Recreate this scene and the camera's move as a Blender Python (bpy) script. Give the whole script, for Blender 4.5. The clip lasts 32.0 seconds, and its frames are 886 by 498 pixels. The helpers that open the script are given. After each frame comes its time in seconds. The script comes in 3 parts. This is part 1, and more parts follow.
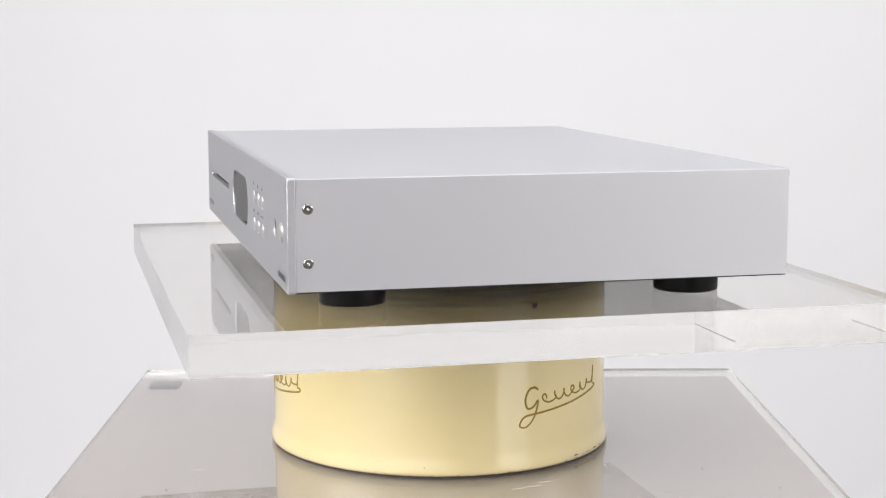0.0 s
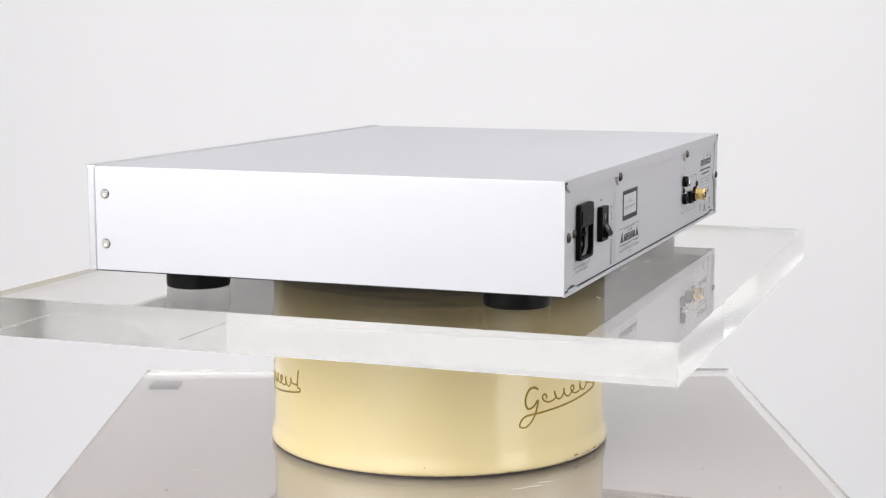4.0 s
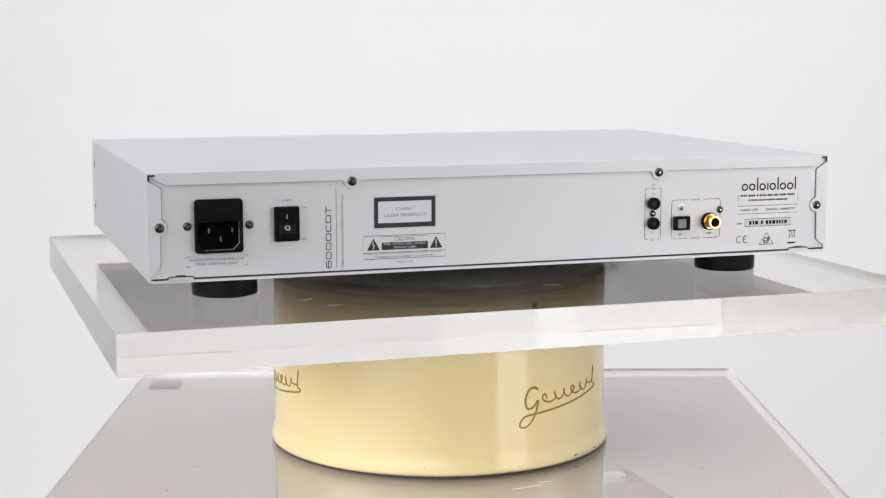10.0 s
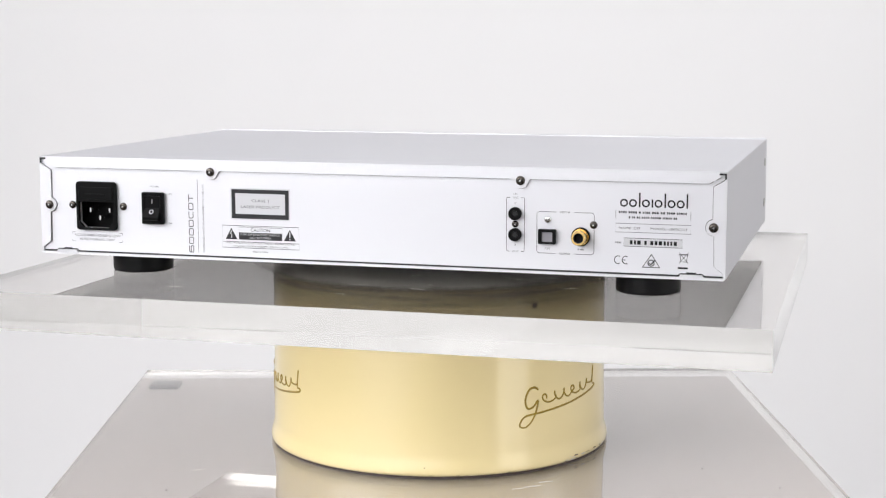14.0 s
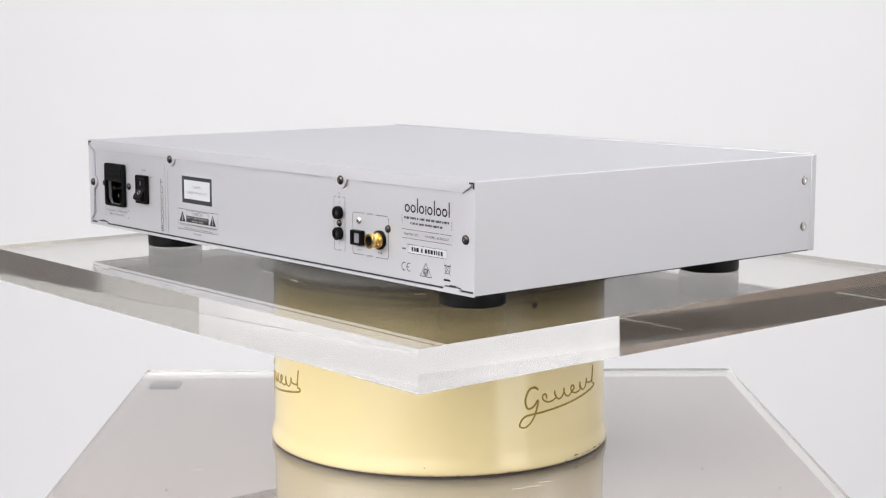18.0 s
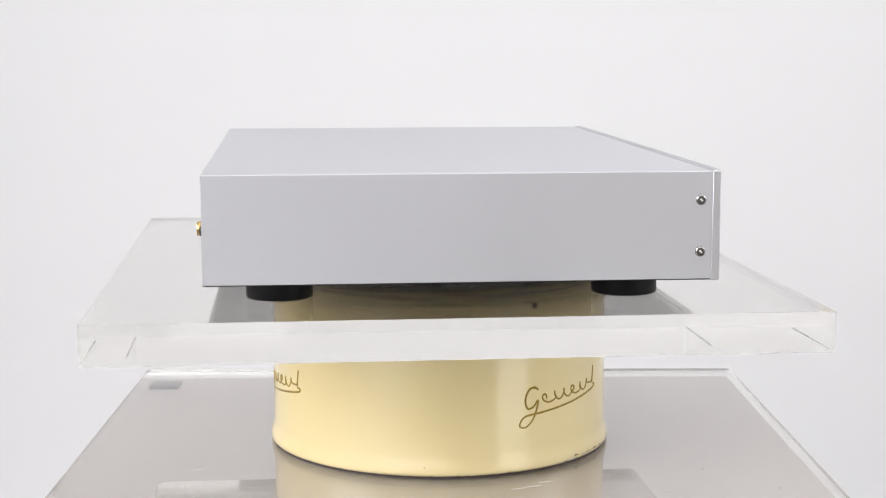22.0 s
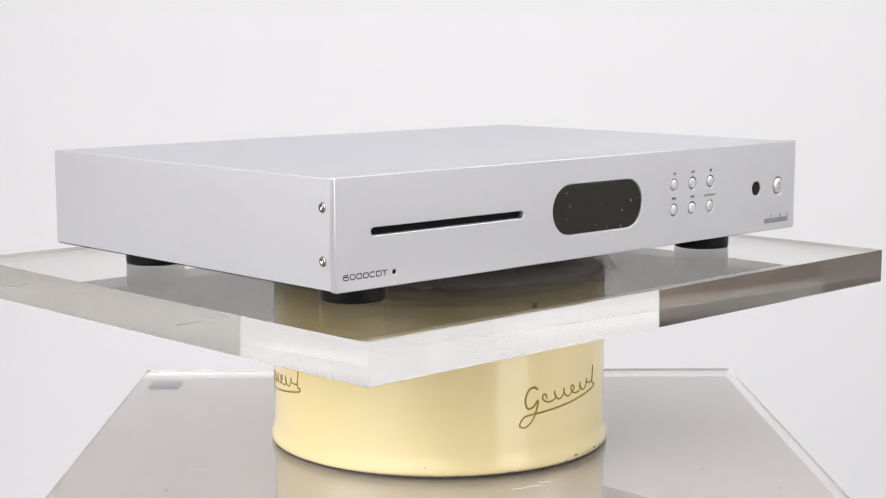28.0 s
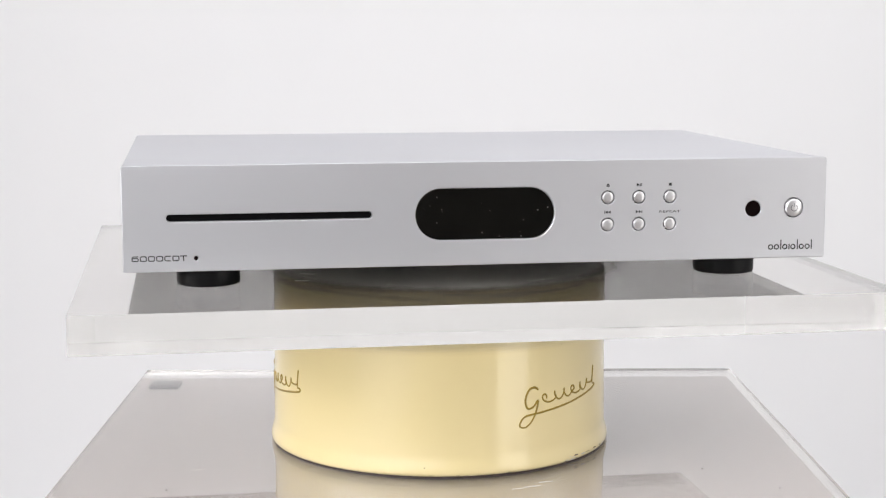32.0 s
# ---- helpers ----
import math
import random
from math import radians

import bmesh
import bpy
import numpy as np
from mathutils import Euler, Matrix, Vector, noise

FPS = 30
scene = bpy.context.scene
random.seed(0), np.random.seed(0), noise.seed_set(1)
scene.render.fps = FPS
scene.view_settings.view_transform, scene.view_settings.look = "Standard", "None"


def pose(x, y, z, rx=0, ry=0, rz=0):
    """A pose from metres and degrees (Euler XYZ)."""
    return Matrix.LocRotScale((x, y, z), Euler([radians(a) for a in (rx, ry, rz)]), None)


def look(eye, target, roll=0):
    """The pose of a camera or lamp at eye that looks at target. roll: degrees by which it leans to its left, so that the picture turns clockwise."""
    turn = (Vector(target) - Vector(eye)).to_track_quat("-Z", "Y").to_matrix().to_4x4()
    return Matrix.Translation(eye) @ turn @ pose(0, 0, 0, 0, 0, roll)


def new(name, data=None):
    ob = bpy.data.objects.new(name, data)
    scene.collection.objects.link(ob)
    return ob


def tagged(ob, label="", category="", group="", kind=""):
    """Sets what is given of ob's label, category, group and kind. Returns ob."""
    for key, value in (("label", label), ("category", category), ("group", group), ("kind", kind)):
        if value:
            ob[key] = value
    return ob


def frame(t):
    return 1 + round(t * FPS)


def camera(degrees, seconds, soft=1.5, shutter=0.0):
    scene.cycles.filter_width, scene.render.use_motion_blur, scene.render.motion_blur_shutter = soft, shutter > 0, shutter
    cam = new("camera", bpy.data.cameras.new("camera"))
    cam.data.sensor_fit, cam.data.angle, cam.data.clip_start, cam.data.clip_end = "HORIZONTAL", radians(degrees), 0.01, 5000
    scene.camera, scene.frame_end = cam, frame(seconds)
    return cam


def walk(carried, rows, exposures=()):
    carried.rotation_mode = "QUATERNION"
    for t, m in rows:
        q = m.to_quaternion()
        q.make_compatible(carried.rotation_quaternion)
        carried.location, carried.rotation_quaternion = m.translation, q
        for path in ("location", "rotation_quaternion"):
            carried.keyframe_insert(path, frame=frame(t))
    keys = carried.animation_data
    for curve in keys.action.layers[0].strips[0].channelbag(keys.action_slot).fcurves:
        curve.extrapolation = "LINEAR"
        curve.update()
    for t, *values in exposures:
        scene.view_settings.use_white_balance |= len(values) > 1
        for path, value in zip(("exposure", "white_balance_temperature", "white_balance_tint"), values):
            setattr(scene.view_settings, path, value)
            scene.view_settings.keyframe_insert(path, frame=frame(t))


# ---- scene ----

# The camera stands still; the clear platform turns clockwise before it.
cam = camera(31.65, 32.0, soft=1.25)
EYE = (0.0027, -1.1065, 0.1579)
CAM_POSE = look(EYE, (0.00176, -0.11582, 0.02200))
walk(cam, [(0.0, CAM_POSE), (32.0, CAM_POSE)])

# ---- world and lamps ----
world = bpy.data.worlds.new("world")
scene.world = world
world.use_nodes = True
world.node_tree.nodes["Background"].inputs["Color"].default_value = (0.9, 0.92, 1.0, 1)
world.node_tree.nodes["Background"].inputs["Strength"].default_value = 0.3


def area_lamp(name, eye, target, width, height, power, colour=(1, 1, 1), spread=180, shape="RECTANGLE"):
    data = bpy.data.lights.new(name, "AREA")
    data.shape, data.size, data.size_y, data.energy, data.color = shape, width, height, power, colour
    data.spread = radians(spread)
    ob = new(name, data)
    ob.matrix_world = look(eye, target)
    return ob


area_lamp("octagonal_softbox", (-1.10, -1.50, 0.30), (0, 0, 0.0), 1.6, 1.6, 6.0, (0.985, 0.99, 1.0), shape="ELLIPSE")
# unseen fill lamp, added to lift the faces turned to the camera
area_lamp("front_fill_lamp", (-0.55, -2.20, 0.98), (0, 0, 0.05), 1.6, 1.5, 17.0, (0.985, 0.99, 1.0))
area_lamp("softbox_west", (-1.60, -1.04, 0.93), (0, 0, 0.05), 1.6, 1.05, 17, (0.985, 0.99, 1.0), 105)
area_lamp("softbox_east", (1.60, -1.40, 0.0), (0.06, -0.13, -0.02), 0.80, 1.3, 9.0, (1, 0.98, 0.94))
# added fill without a seen source, brightens faces turned to the right
area_lamp("east_fill_lamp", (1.42, -0.15, 0.62), (0, 0, 0.04), 0.9, 0.7, 3.8, (0.985, 0.99, 1.0), 120)
area_lamp("ceiling_light_panel", (0.95, -0.3, 1.80), (0.95, -0.3, 0), 2.5, 2.8, 30.5, (0.97, 0.985, 1.0))
# unseen lamp added to brighten the tiles mirrored in the platform's edges
area_lamp("tile_fill_lamp", (-5.2, 1.2, 1.80), (-5.2, 1.2, 0), 5.0, 5.0, 125, (1, 0.97, 0.93))
scene.cycles.max_bounces, scene.cycles.glossy_bounces, scene.cycles.transmission_bounces = 20, 16, 16
scene.view_settings.exposure = -0.15


# ---- materials ----
def material(name, colour, rough=0.5, metal=0.0, grain=0.0, grain_scale=400.0, spread=0.06, stain_scale=9.0, bump=0.0,
             stretch=(1, 1, 1), coat=0.0, spec=0.5, per_piece=0.0, edge=1.0):
    """A surface with fine grain, broad stains and a little relief."""
    mat = bpy.data.materials.new(name)
    mat.use_nodes = True
    nodes, links = mat.node_tree.nodes, mat.node_tree.links
    shader = nodes["Principled BSDF"]
    shader.inputs["Roughness"].default_value = rough
    shader.inputs["Metallic"].default_value = metal
    shader.inputs["Coat Weight"].default_value = coat
    shader.inputs["Coat Roughness"].default_value = 0.04
    shader.inputs["Specular IOR Level"].default_value = spec
    shader.inputs["Specular Tint"].default_value = (edge, edge, edge, 1)
    coords = nodes.new("ShaderNodeTexCoord")
    mapping = nodes.new("ShaderNodeMapping")
    mapping.inputs["Scale"].default_value = stretch
    links.new(coords.outputs["Object"], mapping.inputs["Vector"])
    fine, broad = nodes.new("ShaderNodeTexNoise"), nodes.new("ShaderNodeTexNoise")
    fine.inputs["Scale"].default_value, fine.inputs["Detail"].default_value = grain_scale, 3
    broad.inputs["Scale"].default_value, broad.inputs["Detail"].default_value = stain_scale, 4
    links.new(mapping.outputs["Vector"], fine.inputs["Vector"])
    links.new(coords.outputs["Object"], broad.inputs["Vector"])
    mix = nodes.new("ShaderNodeMix")
    mix.data_type = "RGBA"
    mix.inputs["A"].default_value = (*[c * (1 - spread) for c in colour], 1)
    mix.inputs["B"].default_value = (*[min(1, c * (1 + spread)) for c in colour], 1)
    total = nodes.new("ShaderNodeMath")
    total.operation = "MULTIPLY_ADD"
    links.new(fine.outputs["Fac"], total.inputs[0])
    total.inputs[1].default_value = grain
    links.new(broad.outputs["Fac"], total.inputs[2])
    links.new(total.outputs[0], mix.inputs["Factor"])
    last = mix.outputs["Result"]
    if per_piece:
        info, hue = nodes.new("ShaderNodeObjectInfo"), nodes.new("ShaderNodeHueSaturation")
        spanned = nodes.new("ShaderNodeMapRange")
        spanned.inputs["To Min"].default_value, spanned.inputs["To Max"].default_value = 1 - per_piece, 1 + per_piece
        links.new(info.outputs["Random"], spanned.inputs["Value"])
        links.new(spanned.outputs["Result"], hue.inputs["Value"])
        links.new(last, hue.inputs["Color"])
        last = hue.outputs["Color"]
    links.new(last, shader.inputs["Base Color"])
    rough_range = nodes.new("ShaderNodeMapRange")
    rough_range.inputs["To Min"].default_value, rough_range.inputs["To Max"].default_value = rough * 0.88, min(1, rough * 1.12)
    links.new(broad.outputs["Fac"], rough_range.inputs["Value"])
    links.new(rough_range.outputs["Result"], shader.inputs["Roughness"])
    if bump:
        relief = nodes.new("ShaderNodeBump")
        relief.inputs["Strength"].default_value, relief.inputs["Distance"].default_value = bump, 0.0004
        links.new(fine.outputs["Fac"], relief.inputs["Height"])
        links.new(relief.outputs["Normal"], shader.inputs["Normal"])
    return mat


def clear_material(name, colour, rough=0.0):
    mat = material(name, colour, rough=rough, spread=0.004)
    shader = mat.node_tree.nodes["Principled BSDF"]
    shader.inputs["Transmission Weight"].default_value = 1.0
    shader.inputs["IOR"].default_value = 1.49
    return mat


SILVER = material("satin_silver_cover", (0.699, 0.699, 0.736), edge=0.46, rough=0.54, metal=0.80, grain=0.25, grain_scale=2500, spread=0.012, bump=0.035)
PANEL = material("anodised_aluminium", (0.700, 0.701, 0.736), edge=0.30, rough=0.48, metal=0.88, grain=0.3, grain_scale=2600, spread=0.012, bump=0.04)
BACK_METAL = material("painted_steel_back", (0.698, 0.697, 0.735), edge=0.6, rough=0.54, metal=0.90, grain=0.25, grain_scale=1800, spread=0.015, bump=0.03)
# near-black base colour stands in for the shade under the player
UNDERSIDE = material("shaded_steel", (0.025, 0.024, 0.023), rough=0.95, grain=0.3, grain_scale=500, spread=0.15, spec=0.05)
BLACK_PLASTIC = material("black_plastic", (0.0045, 0.0045, 0.005), rough=0.45, grain=0.3, grain_scale=1500, spread=0.2, bump=0.06, spec=0.08)
DISPLAY_GLASS = material("dark_coated_display_glass", (0.068, 0.066, 0.060), rough=0.06, metal=1.0, spread=0.12, stain_scale=70, edge=0.30)
RUBBER = material("black_rubber", (0.007, 0.007, 0.008), rough=0.42, grain=0.3, grain_scale=900, spread=0.2, bump=0.1, spec=0.18)
INK = material("grey_print", (0.035, 0.035, 0.038), rough=0.6, spec=0.15, spread=0.05)
PALE_INK = material("pale_grey_print", (0.13, 0.13, 0.14), rough=0.6, spec=0.15, spread=0.05)
DARK_INK = material("black_print", (0.012, 0.012, 0.014), rough=0.6, spec=0.15, spread=0.05)
WHITE_LABEL = material("white_label", (0.54, 0.54, 0.57), rough=0.5, spread=0.02)
SHUTTER = material("lilac_grey_shutter", (0.27, 0.26, 0.29), rough=0.35, spread=0.04)
PLATTER = material("scuffed_grey_platter", (0.80, 0.78, 0.75), rough=0.55, grain=0.6, grain_scale=160, spread=0.42, stain_scale=30, bump=0.1)
DUST = material("glinting_dust", (0.62, 0.61, 0.58), rough=0.27, metal=1.0, spread=0.2)
EDGE_LINE = material("dull_sawn_edge", (0.62, 0.61, 0.59), rough=0.8, spread=0.2, stain_scale=60)
GAP = material("dark_gap", (0.02, 0.02, 0.022), rough=0.8, spread=0.1)
# low base colour holds the dark room that these mirror-like heads reflect
NICKEL = material("nickel_screw", (0.085, 0.075, 0.068), rough=0.18, metal=1.0, spread=0.05)
SIDE_SCREW = material("polished_screw", (0.68, 0.67, 0.65), rough=0.06, metal=1.0, spread=0.1)
STEEL = material("bright_steel", (0.8, 0.8, 0.8), rough=0.2, metal=1.0, spread=0.03)
GOLD = material("gold_plate", (0.85, 0.62, 0.26), rough=0.2, metal=1.0, spread=0.04)
RED_GLASS = material("dark_red_window", (0.006, 0.003, 0.003), rough=0.1, spread=0.1, spec=0.22)
ACRYLIC = clear_material("clear_acrylic", (0.89, 0.872, 0.85))
THICK_ACRYLIC = clear_material("thick_clear_acrylic", (0.81, 0.793, 0.772))
ACRYLIC_EDGE = clear_material("polished_acrylic_edge", (0.96, 0.952, 0.925), rough=0.04)
GREY_FILM = material("grey_fading_film", (0.62, 0.60, 0.57), rough=0.6, grain=0.6, grain_scale=160, spread=0.4, stain_scale=30)


def fade_out(mat, inner, outer):
    """Thins a film from the inner to the outer radius round its axis, with an uneven rim."""
    nodes, links = mat.node_tree.nodes, mat.node_tree.links
    coords, flat, size = nodes.new("ShaderNodeTexCoord"), nodes.new("ShaderNodeVectorMath"), nodes.new("ShaderNodeVectorMath")
    flat.operation, flat.inputs[1].default_value = "MULTIPLY", (1, 1, 0)
    size.operation = "LENGTH"
    links.new(coords.outputs["Object"], flat.inputs[0])
    links.new(flat.outputs["Vector"], size.inputs[0])
    rim, uneven, thin = nodes.new("ShaderNodeTexNoise"), nodes.new("ShaderNodeMath"), nodes.new("ShaderNodeMapRange")
    rim.inputs["Scale"].default_value, rim.inputs["Detail"].default_value = 45, 5
    links.new(coords.outputs["Object"], rim.inputs["Vector"])
    uneven.operation, uneven.inputs[1].default_value = "MULTIPLY_ADD", 0.012
    links.new(rim.outputs["Fac"], uneven.inputs[0])
    links.new(size.outputs["Value"], uneven.inputs[2])
    thin.interpolation_type = "SMOOTHSTEP"
    for key, value in (("From Min", inner + 0.006), ("From Max", outer + 0.006), ("To Min", 1.0), ("To Max", 0.0)):
        thin.inputs[key].default_value = value
    links.new(uneven.outputs[0], thin.inputs["Value"])
    links.new(thin.outputs["Result"], nodes["Principled BSDF"].inputs["Alpha"])


fade_out(GREY_FILM, 0.108, 0.136)
BROWN_FILM = material("brown_streaked_film", (0.15, 0.13, 0.095), rough=0.7, grain=0.5, grain_scale=90, spread=0.35, stain_scale=40, stretch=(1, 1, 5))


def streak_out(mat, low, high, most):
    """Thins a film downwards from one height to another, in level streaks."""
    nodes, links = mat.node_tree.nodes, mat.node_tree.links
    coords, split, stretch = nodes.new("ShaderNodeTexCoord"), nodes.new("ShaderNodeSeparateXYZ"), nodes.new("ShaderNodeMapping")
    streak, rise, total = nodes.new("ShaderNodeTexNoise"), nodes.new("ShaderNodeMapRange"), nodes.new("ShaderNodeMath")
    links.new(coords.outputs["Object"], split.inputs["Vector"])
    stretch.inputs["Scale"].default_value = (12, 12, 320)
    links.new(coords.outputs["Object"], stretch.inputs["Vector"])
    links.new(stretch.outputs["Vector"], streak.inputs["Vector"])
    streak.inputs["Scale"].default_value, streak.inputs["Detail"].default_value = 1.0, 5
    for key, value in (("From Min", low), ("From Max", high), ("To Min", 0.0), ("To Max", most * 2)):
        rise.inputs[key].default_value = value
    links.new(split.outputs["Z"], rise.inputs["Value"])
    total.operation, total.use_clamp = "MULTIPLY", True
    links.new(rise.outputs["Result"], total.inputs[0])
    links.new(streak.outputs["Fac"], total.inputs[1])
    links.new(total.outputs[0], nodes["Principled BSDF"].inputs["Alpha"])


streak_out(BROWN_FILM, 0.080, 0.102, 0.68)
BUTTON = material("polished_aluminium_button", (0.80, 0.79, 0.81), rough=0.36, metal=0.9, spread=0.01)
CREAM = material("cream_enamel", (0.735, 0.607, 0.325), rough=0.3, grain=0.1, grain_scale=60, spread=0.02, stain_scale=14, coat=0.75, bump=0.0)
CREAM.node_tree.nodes["Principled BSDF"].inputs["Coat Roughness"].default_value = 0.08
GILT = material("gilt_lettering", (0.30, 0.20, 0.025), rough=0.45, metal=0.3, spread=0.1)
CHIP = material("chipped_grey_primer", (0.45, 0.45, 0.46), rough=0.7, grain=0.4, spread=0.3, stain_scale=200)
CHIP_DARK = material("bare_iron_chip", (0.06, 0.04, 0.035), rough=0.7, spread=0.3, stain_scale=300)
PLINTH = material("grey_laminate", (0.375, 0.338, 0.330), rough=0.5, grain=0.1, grain_scale=300, spread=0.03, stain_scale=5, bump=0.02)
PAPER = material("white_backdrop_paper", (0.86, 0.86, 0.88), rough=0.85, grain=0.1, grain_scale=200, spread=0.012, stain_scale=1.5, bump=0.02)
WALL = material("grey_wall_paint", (0.33, 0.325, 0.325), rough=0.7, grain=0.1, grain_scale=120, spread=0.02, stain_scale=1.2, bump=0.05)
SCUFF_AND_GLINT = material("pale_scratch_and_glint", (0.75, 0.74, 0.70), rough=0.6, spread=0.2)
CEILING_PAINT = material("white_ceiling_paint", (0.75, 0.75, 0.74), rough=0.8, grain=0.1, grain_scale=120, spread=0.02, stain_scale=1.2)
BOUNCE_PAINT = material("pale_bounce_paint", (0.62, 0.615, 0.605), rough=0.8, grain=0.1, grain_scale=120, spread=0.02, stain_scale=1.2)
BROWN_WALL = material("brown_wall_paint", (0.29, 0.24, 0.205), rough=0.6, grain=0.1, grain_scale=80, spread=0.08, stain_scale=1.5, bump=0.05)
TILE = material("brown_floor_tile", (0.28, 0.215, 0.178), rough=0.35, grain=0.3, grain_scale=30, spread=0.18, stain_scale=5, bump=0.05, per_piece=0.15)
GROUT = material("pale_grout", (0.60, 0.53, 0.45), rough=0.9, grain=0.4, grain_scale=200, spread=0.1)


# ---- mesh helpers ----
def part(name, mesh, mat, parent, label=""):
    """One mesh object under a thing or a part."""
    ob = new(name, mesh)
    if not mesh.materials:
        mesh.materials.append(mat)
    ob.parent = parent
    return tagged(ob, label) if label else ob


def thing(name, label, category, kind="", group=""):
    return tagged(new(name), label, category, group, kind)


def soften(mesh, axes):
    """Smooth shading, but for flat faces that look along one of the axes."""
    mesh.set_sharp_from_angle(angle=radians(50))
    for poly in mesh.polygons:
        poly.use_smooth = max(abs(poly.normal[k]) for k in axes) < 0.9999


def finish(bm, name, smooth=False, axes=(0, 1, 2)):
    bmesh.ops.recalc_face_normals(bm, faces=bm.faces)
    mesh = bpy.data.meshes.new(name)
    bm.to_mesh(mesh)
    bm.free()
    if smooth:
        soften(mesh, axes)
    return mesh


def box(x0, x1, y0, y1, z0, z1, bevel=0.0, segments=2, name="box", smooth=True):
    bm = bmesh.new()
    bmesh.ops.create_cube(bm, size=1)
    for v in bm.verts:
        v.co = Vector(((x0 + x1) / 2 + v.co.x * (x1 - x0), (y0 + y1) / 2 + v.co.y * (y1 - y0), (z0 + z1) / 2 + v.co.z * (z1 - z0)))
    if bevel:
        bmesh.ops.bevel(bm, geom=bm.edges[:], offset=bevel, segments=segments, profile=0.5, affect="EDGES")
    return finish(bm, name, bevel > 0 and smooth)


def lathe(profile, steps=96, name="lathe"):
    """A turned body round z from (radius, height) pairs; ends on the axis are closed."""
    bm = bmesh.new()
    rings = []
    for r, z in profile:
        if r < 1e-6:
            rings.append([bm.verts.new((0, 0, z))])
        else:
            rings.append([bm.verts.new((r * math.cos(2 * math.pi * k / steps), r * math.sin(2 * math.pi * k / steps), z)) for k in range(steps)])
    for a, b in zip(rings, rings[1:]):
        for k in range(steps):
            n = (k + 1) % steps
            if len(a) == 1:
                bm.faces.new((a[0], b[k], b[n]))
            elif len(b) == 1:
                bm.faces.new((a[k], a[n], b[0]))
            else:
                bm.faces.new((a[k], a[n], b[n], b[k]))
    return finish(bm, name, True, (2,))


def rounded(u0, u1, v0, v1, r=0.0, steps=8):
    """The outline of a rectangle with round corners."""
    if r <= 0:
        return [(u0, v0), (u1, v0), (u1, v1), (u0, v1)]
    pts = []
    for cu, cv, a in ((u1 - r, v0 + r, -90), (u1 - r, v1 - r, 0), (u0 + r, v1 - r, 90), (u0 + r, v0 + r, 180)):
        for k in range(steps + 1):
            b = radians(a + 90 * k / steps)
            pts.append((cu + r * math.cos(b), cv + r * math.sin(b)))
    return pts


def disc(u, v, r, steps=32):
    return [(u + r * math.cos(2 * math.pi * k / steps), v + r * math.sin(2 * math.pi * k / steps)) for k in range(steps)]


def curve_mesh(curve, name):
    ob = new("draft", curve)
    mesh = bpy.data.meshes.new_from_object(ob)
    bpy.data.objects.remove(ob)
    bpy.data.curves.remove(curve)
    mesh.name = name
    return mesh


def plate(outlines, low, high, bevel=0.0, name="plate"):
    """A flat plate with holes: the outlines lie in u, v, the thickness runs from low to high."""
    curve = bpy.data.curves.new(name, "CURVE")
    curve.dimensions, curve.fill_mode = "2D", "BOTH"
    half = (high - low) / 2
    curve.extrude, curve.bevel_depth, curve.bevel_resolution = half - bevel, bevel, 2
    curve.offset = -bevel
    for pts in outlines:
        spline = curve.splines.new("POLY")
        spline.points.add(len(pts) - 1)
        for p, (u, v) in zip(spline.points, pts):
            p.co = (u, v, 0, 1)
        spline.use_cyclic_u = True
    mesh = curve_mesh(curve, name)
    mesh.transform(Matrix.Translation((0, 0, (low + high) / 2)))
    if bevel:
        soften(mesh, (0, 1, 2))
    return mesh


def writing(body, u, v, height, low, width=0.0, thin=0.0, turn=0, align="CENTER", thick=0.00006):
    """A line of print as a thin mesh: capital height, fitted to a width."""
    curve = bpy.data.curves.new("print", "FONT")
    curve.body, curve.align_x, curve.align_y, curve.size = body, "CENTER", "CENTER", 1.0
    curve.offset, curve.extrude = thin, 0.0
    curve.resolution_u = 3
    mesh = curve_mesh(curve, "print")
    co = [v_.co for v_ in mesh.vertices]
    lo = [min(c[i] for c in co) for i in (0, 1)]
    hi = [max(c[i] for c in co) for i in (0, 1)]
    sy = height / (hi[1] - lo[1])
    sx = width / (hi[0] - lo[0]) if width else sy
    for vert in mesh.vertices:
        vert.co = ((vert.co.x - (lo[0] + hi[0]) / 2) * sx, (vert.co.y - (lo[1] + hi[1]) / 2) * sy, 0)
    mesh.transform(Matrix.Translation((u, v, low + thick)) @ pose(0, 0, 0, 0, 0, turn))
    return mesh


def ribbon(pts, width, low, closed=False, high=None):
    """A flat stroke of even width along points in u, v."""
    bm = bmesh.new()
    n = len(pts)
    left, right = [], []
    for k, (u, v) in enumerate(pts):
        a = pts[(k - 1) % n] if closed or k else pts[0]
        b = pts[(k + 1) % n] if closed or k < n - 1 else pts[-1]
        d = Vector((b[0] - a[0], b[1] - a[1]))
        d = d.normalized() if d.length > 1e-9 else Vector((1, 0))
        s = Vector((-d.y, d.x)) * width / 2
        left.append(bm.verts.new((u + s.x, v + s.y, low)))
        right.append(bm.verts.new((u - s.x, v - s.y, low)))
    for k in range(n if closed else n - 1):
        m = (k + 1) % n
        bm.faces.new((right[k], right[m], left[m], left[k]))
    mesh = bpy.data.meshes.new("stroke")
    bm.to_mesh(mesh)
    bm.free()
    return mesh


def joined(meshes, name="joined"):
    bm = bmesh.new()
    for m in meshes:
        bm.from_mesh(m)
    mesh = bpy.data.meshes.new(name)
    bm.to_mesh(mesh)
    bm.free()
    return mesh


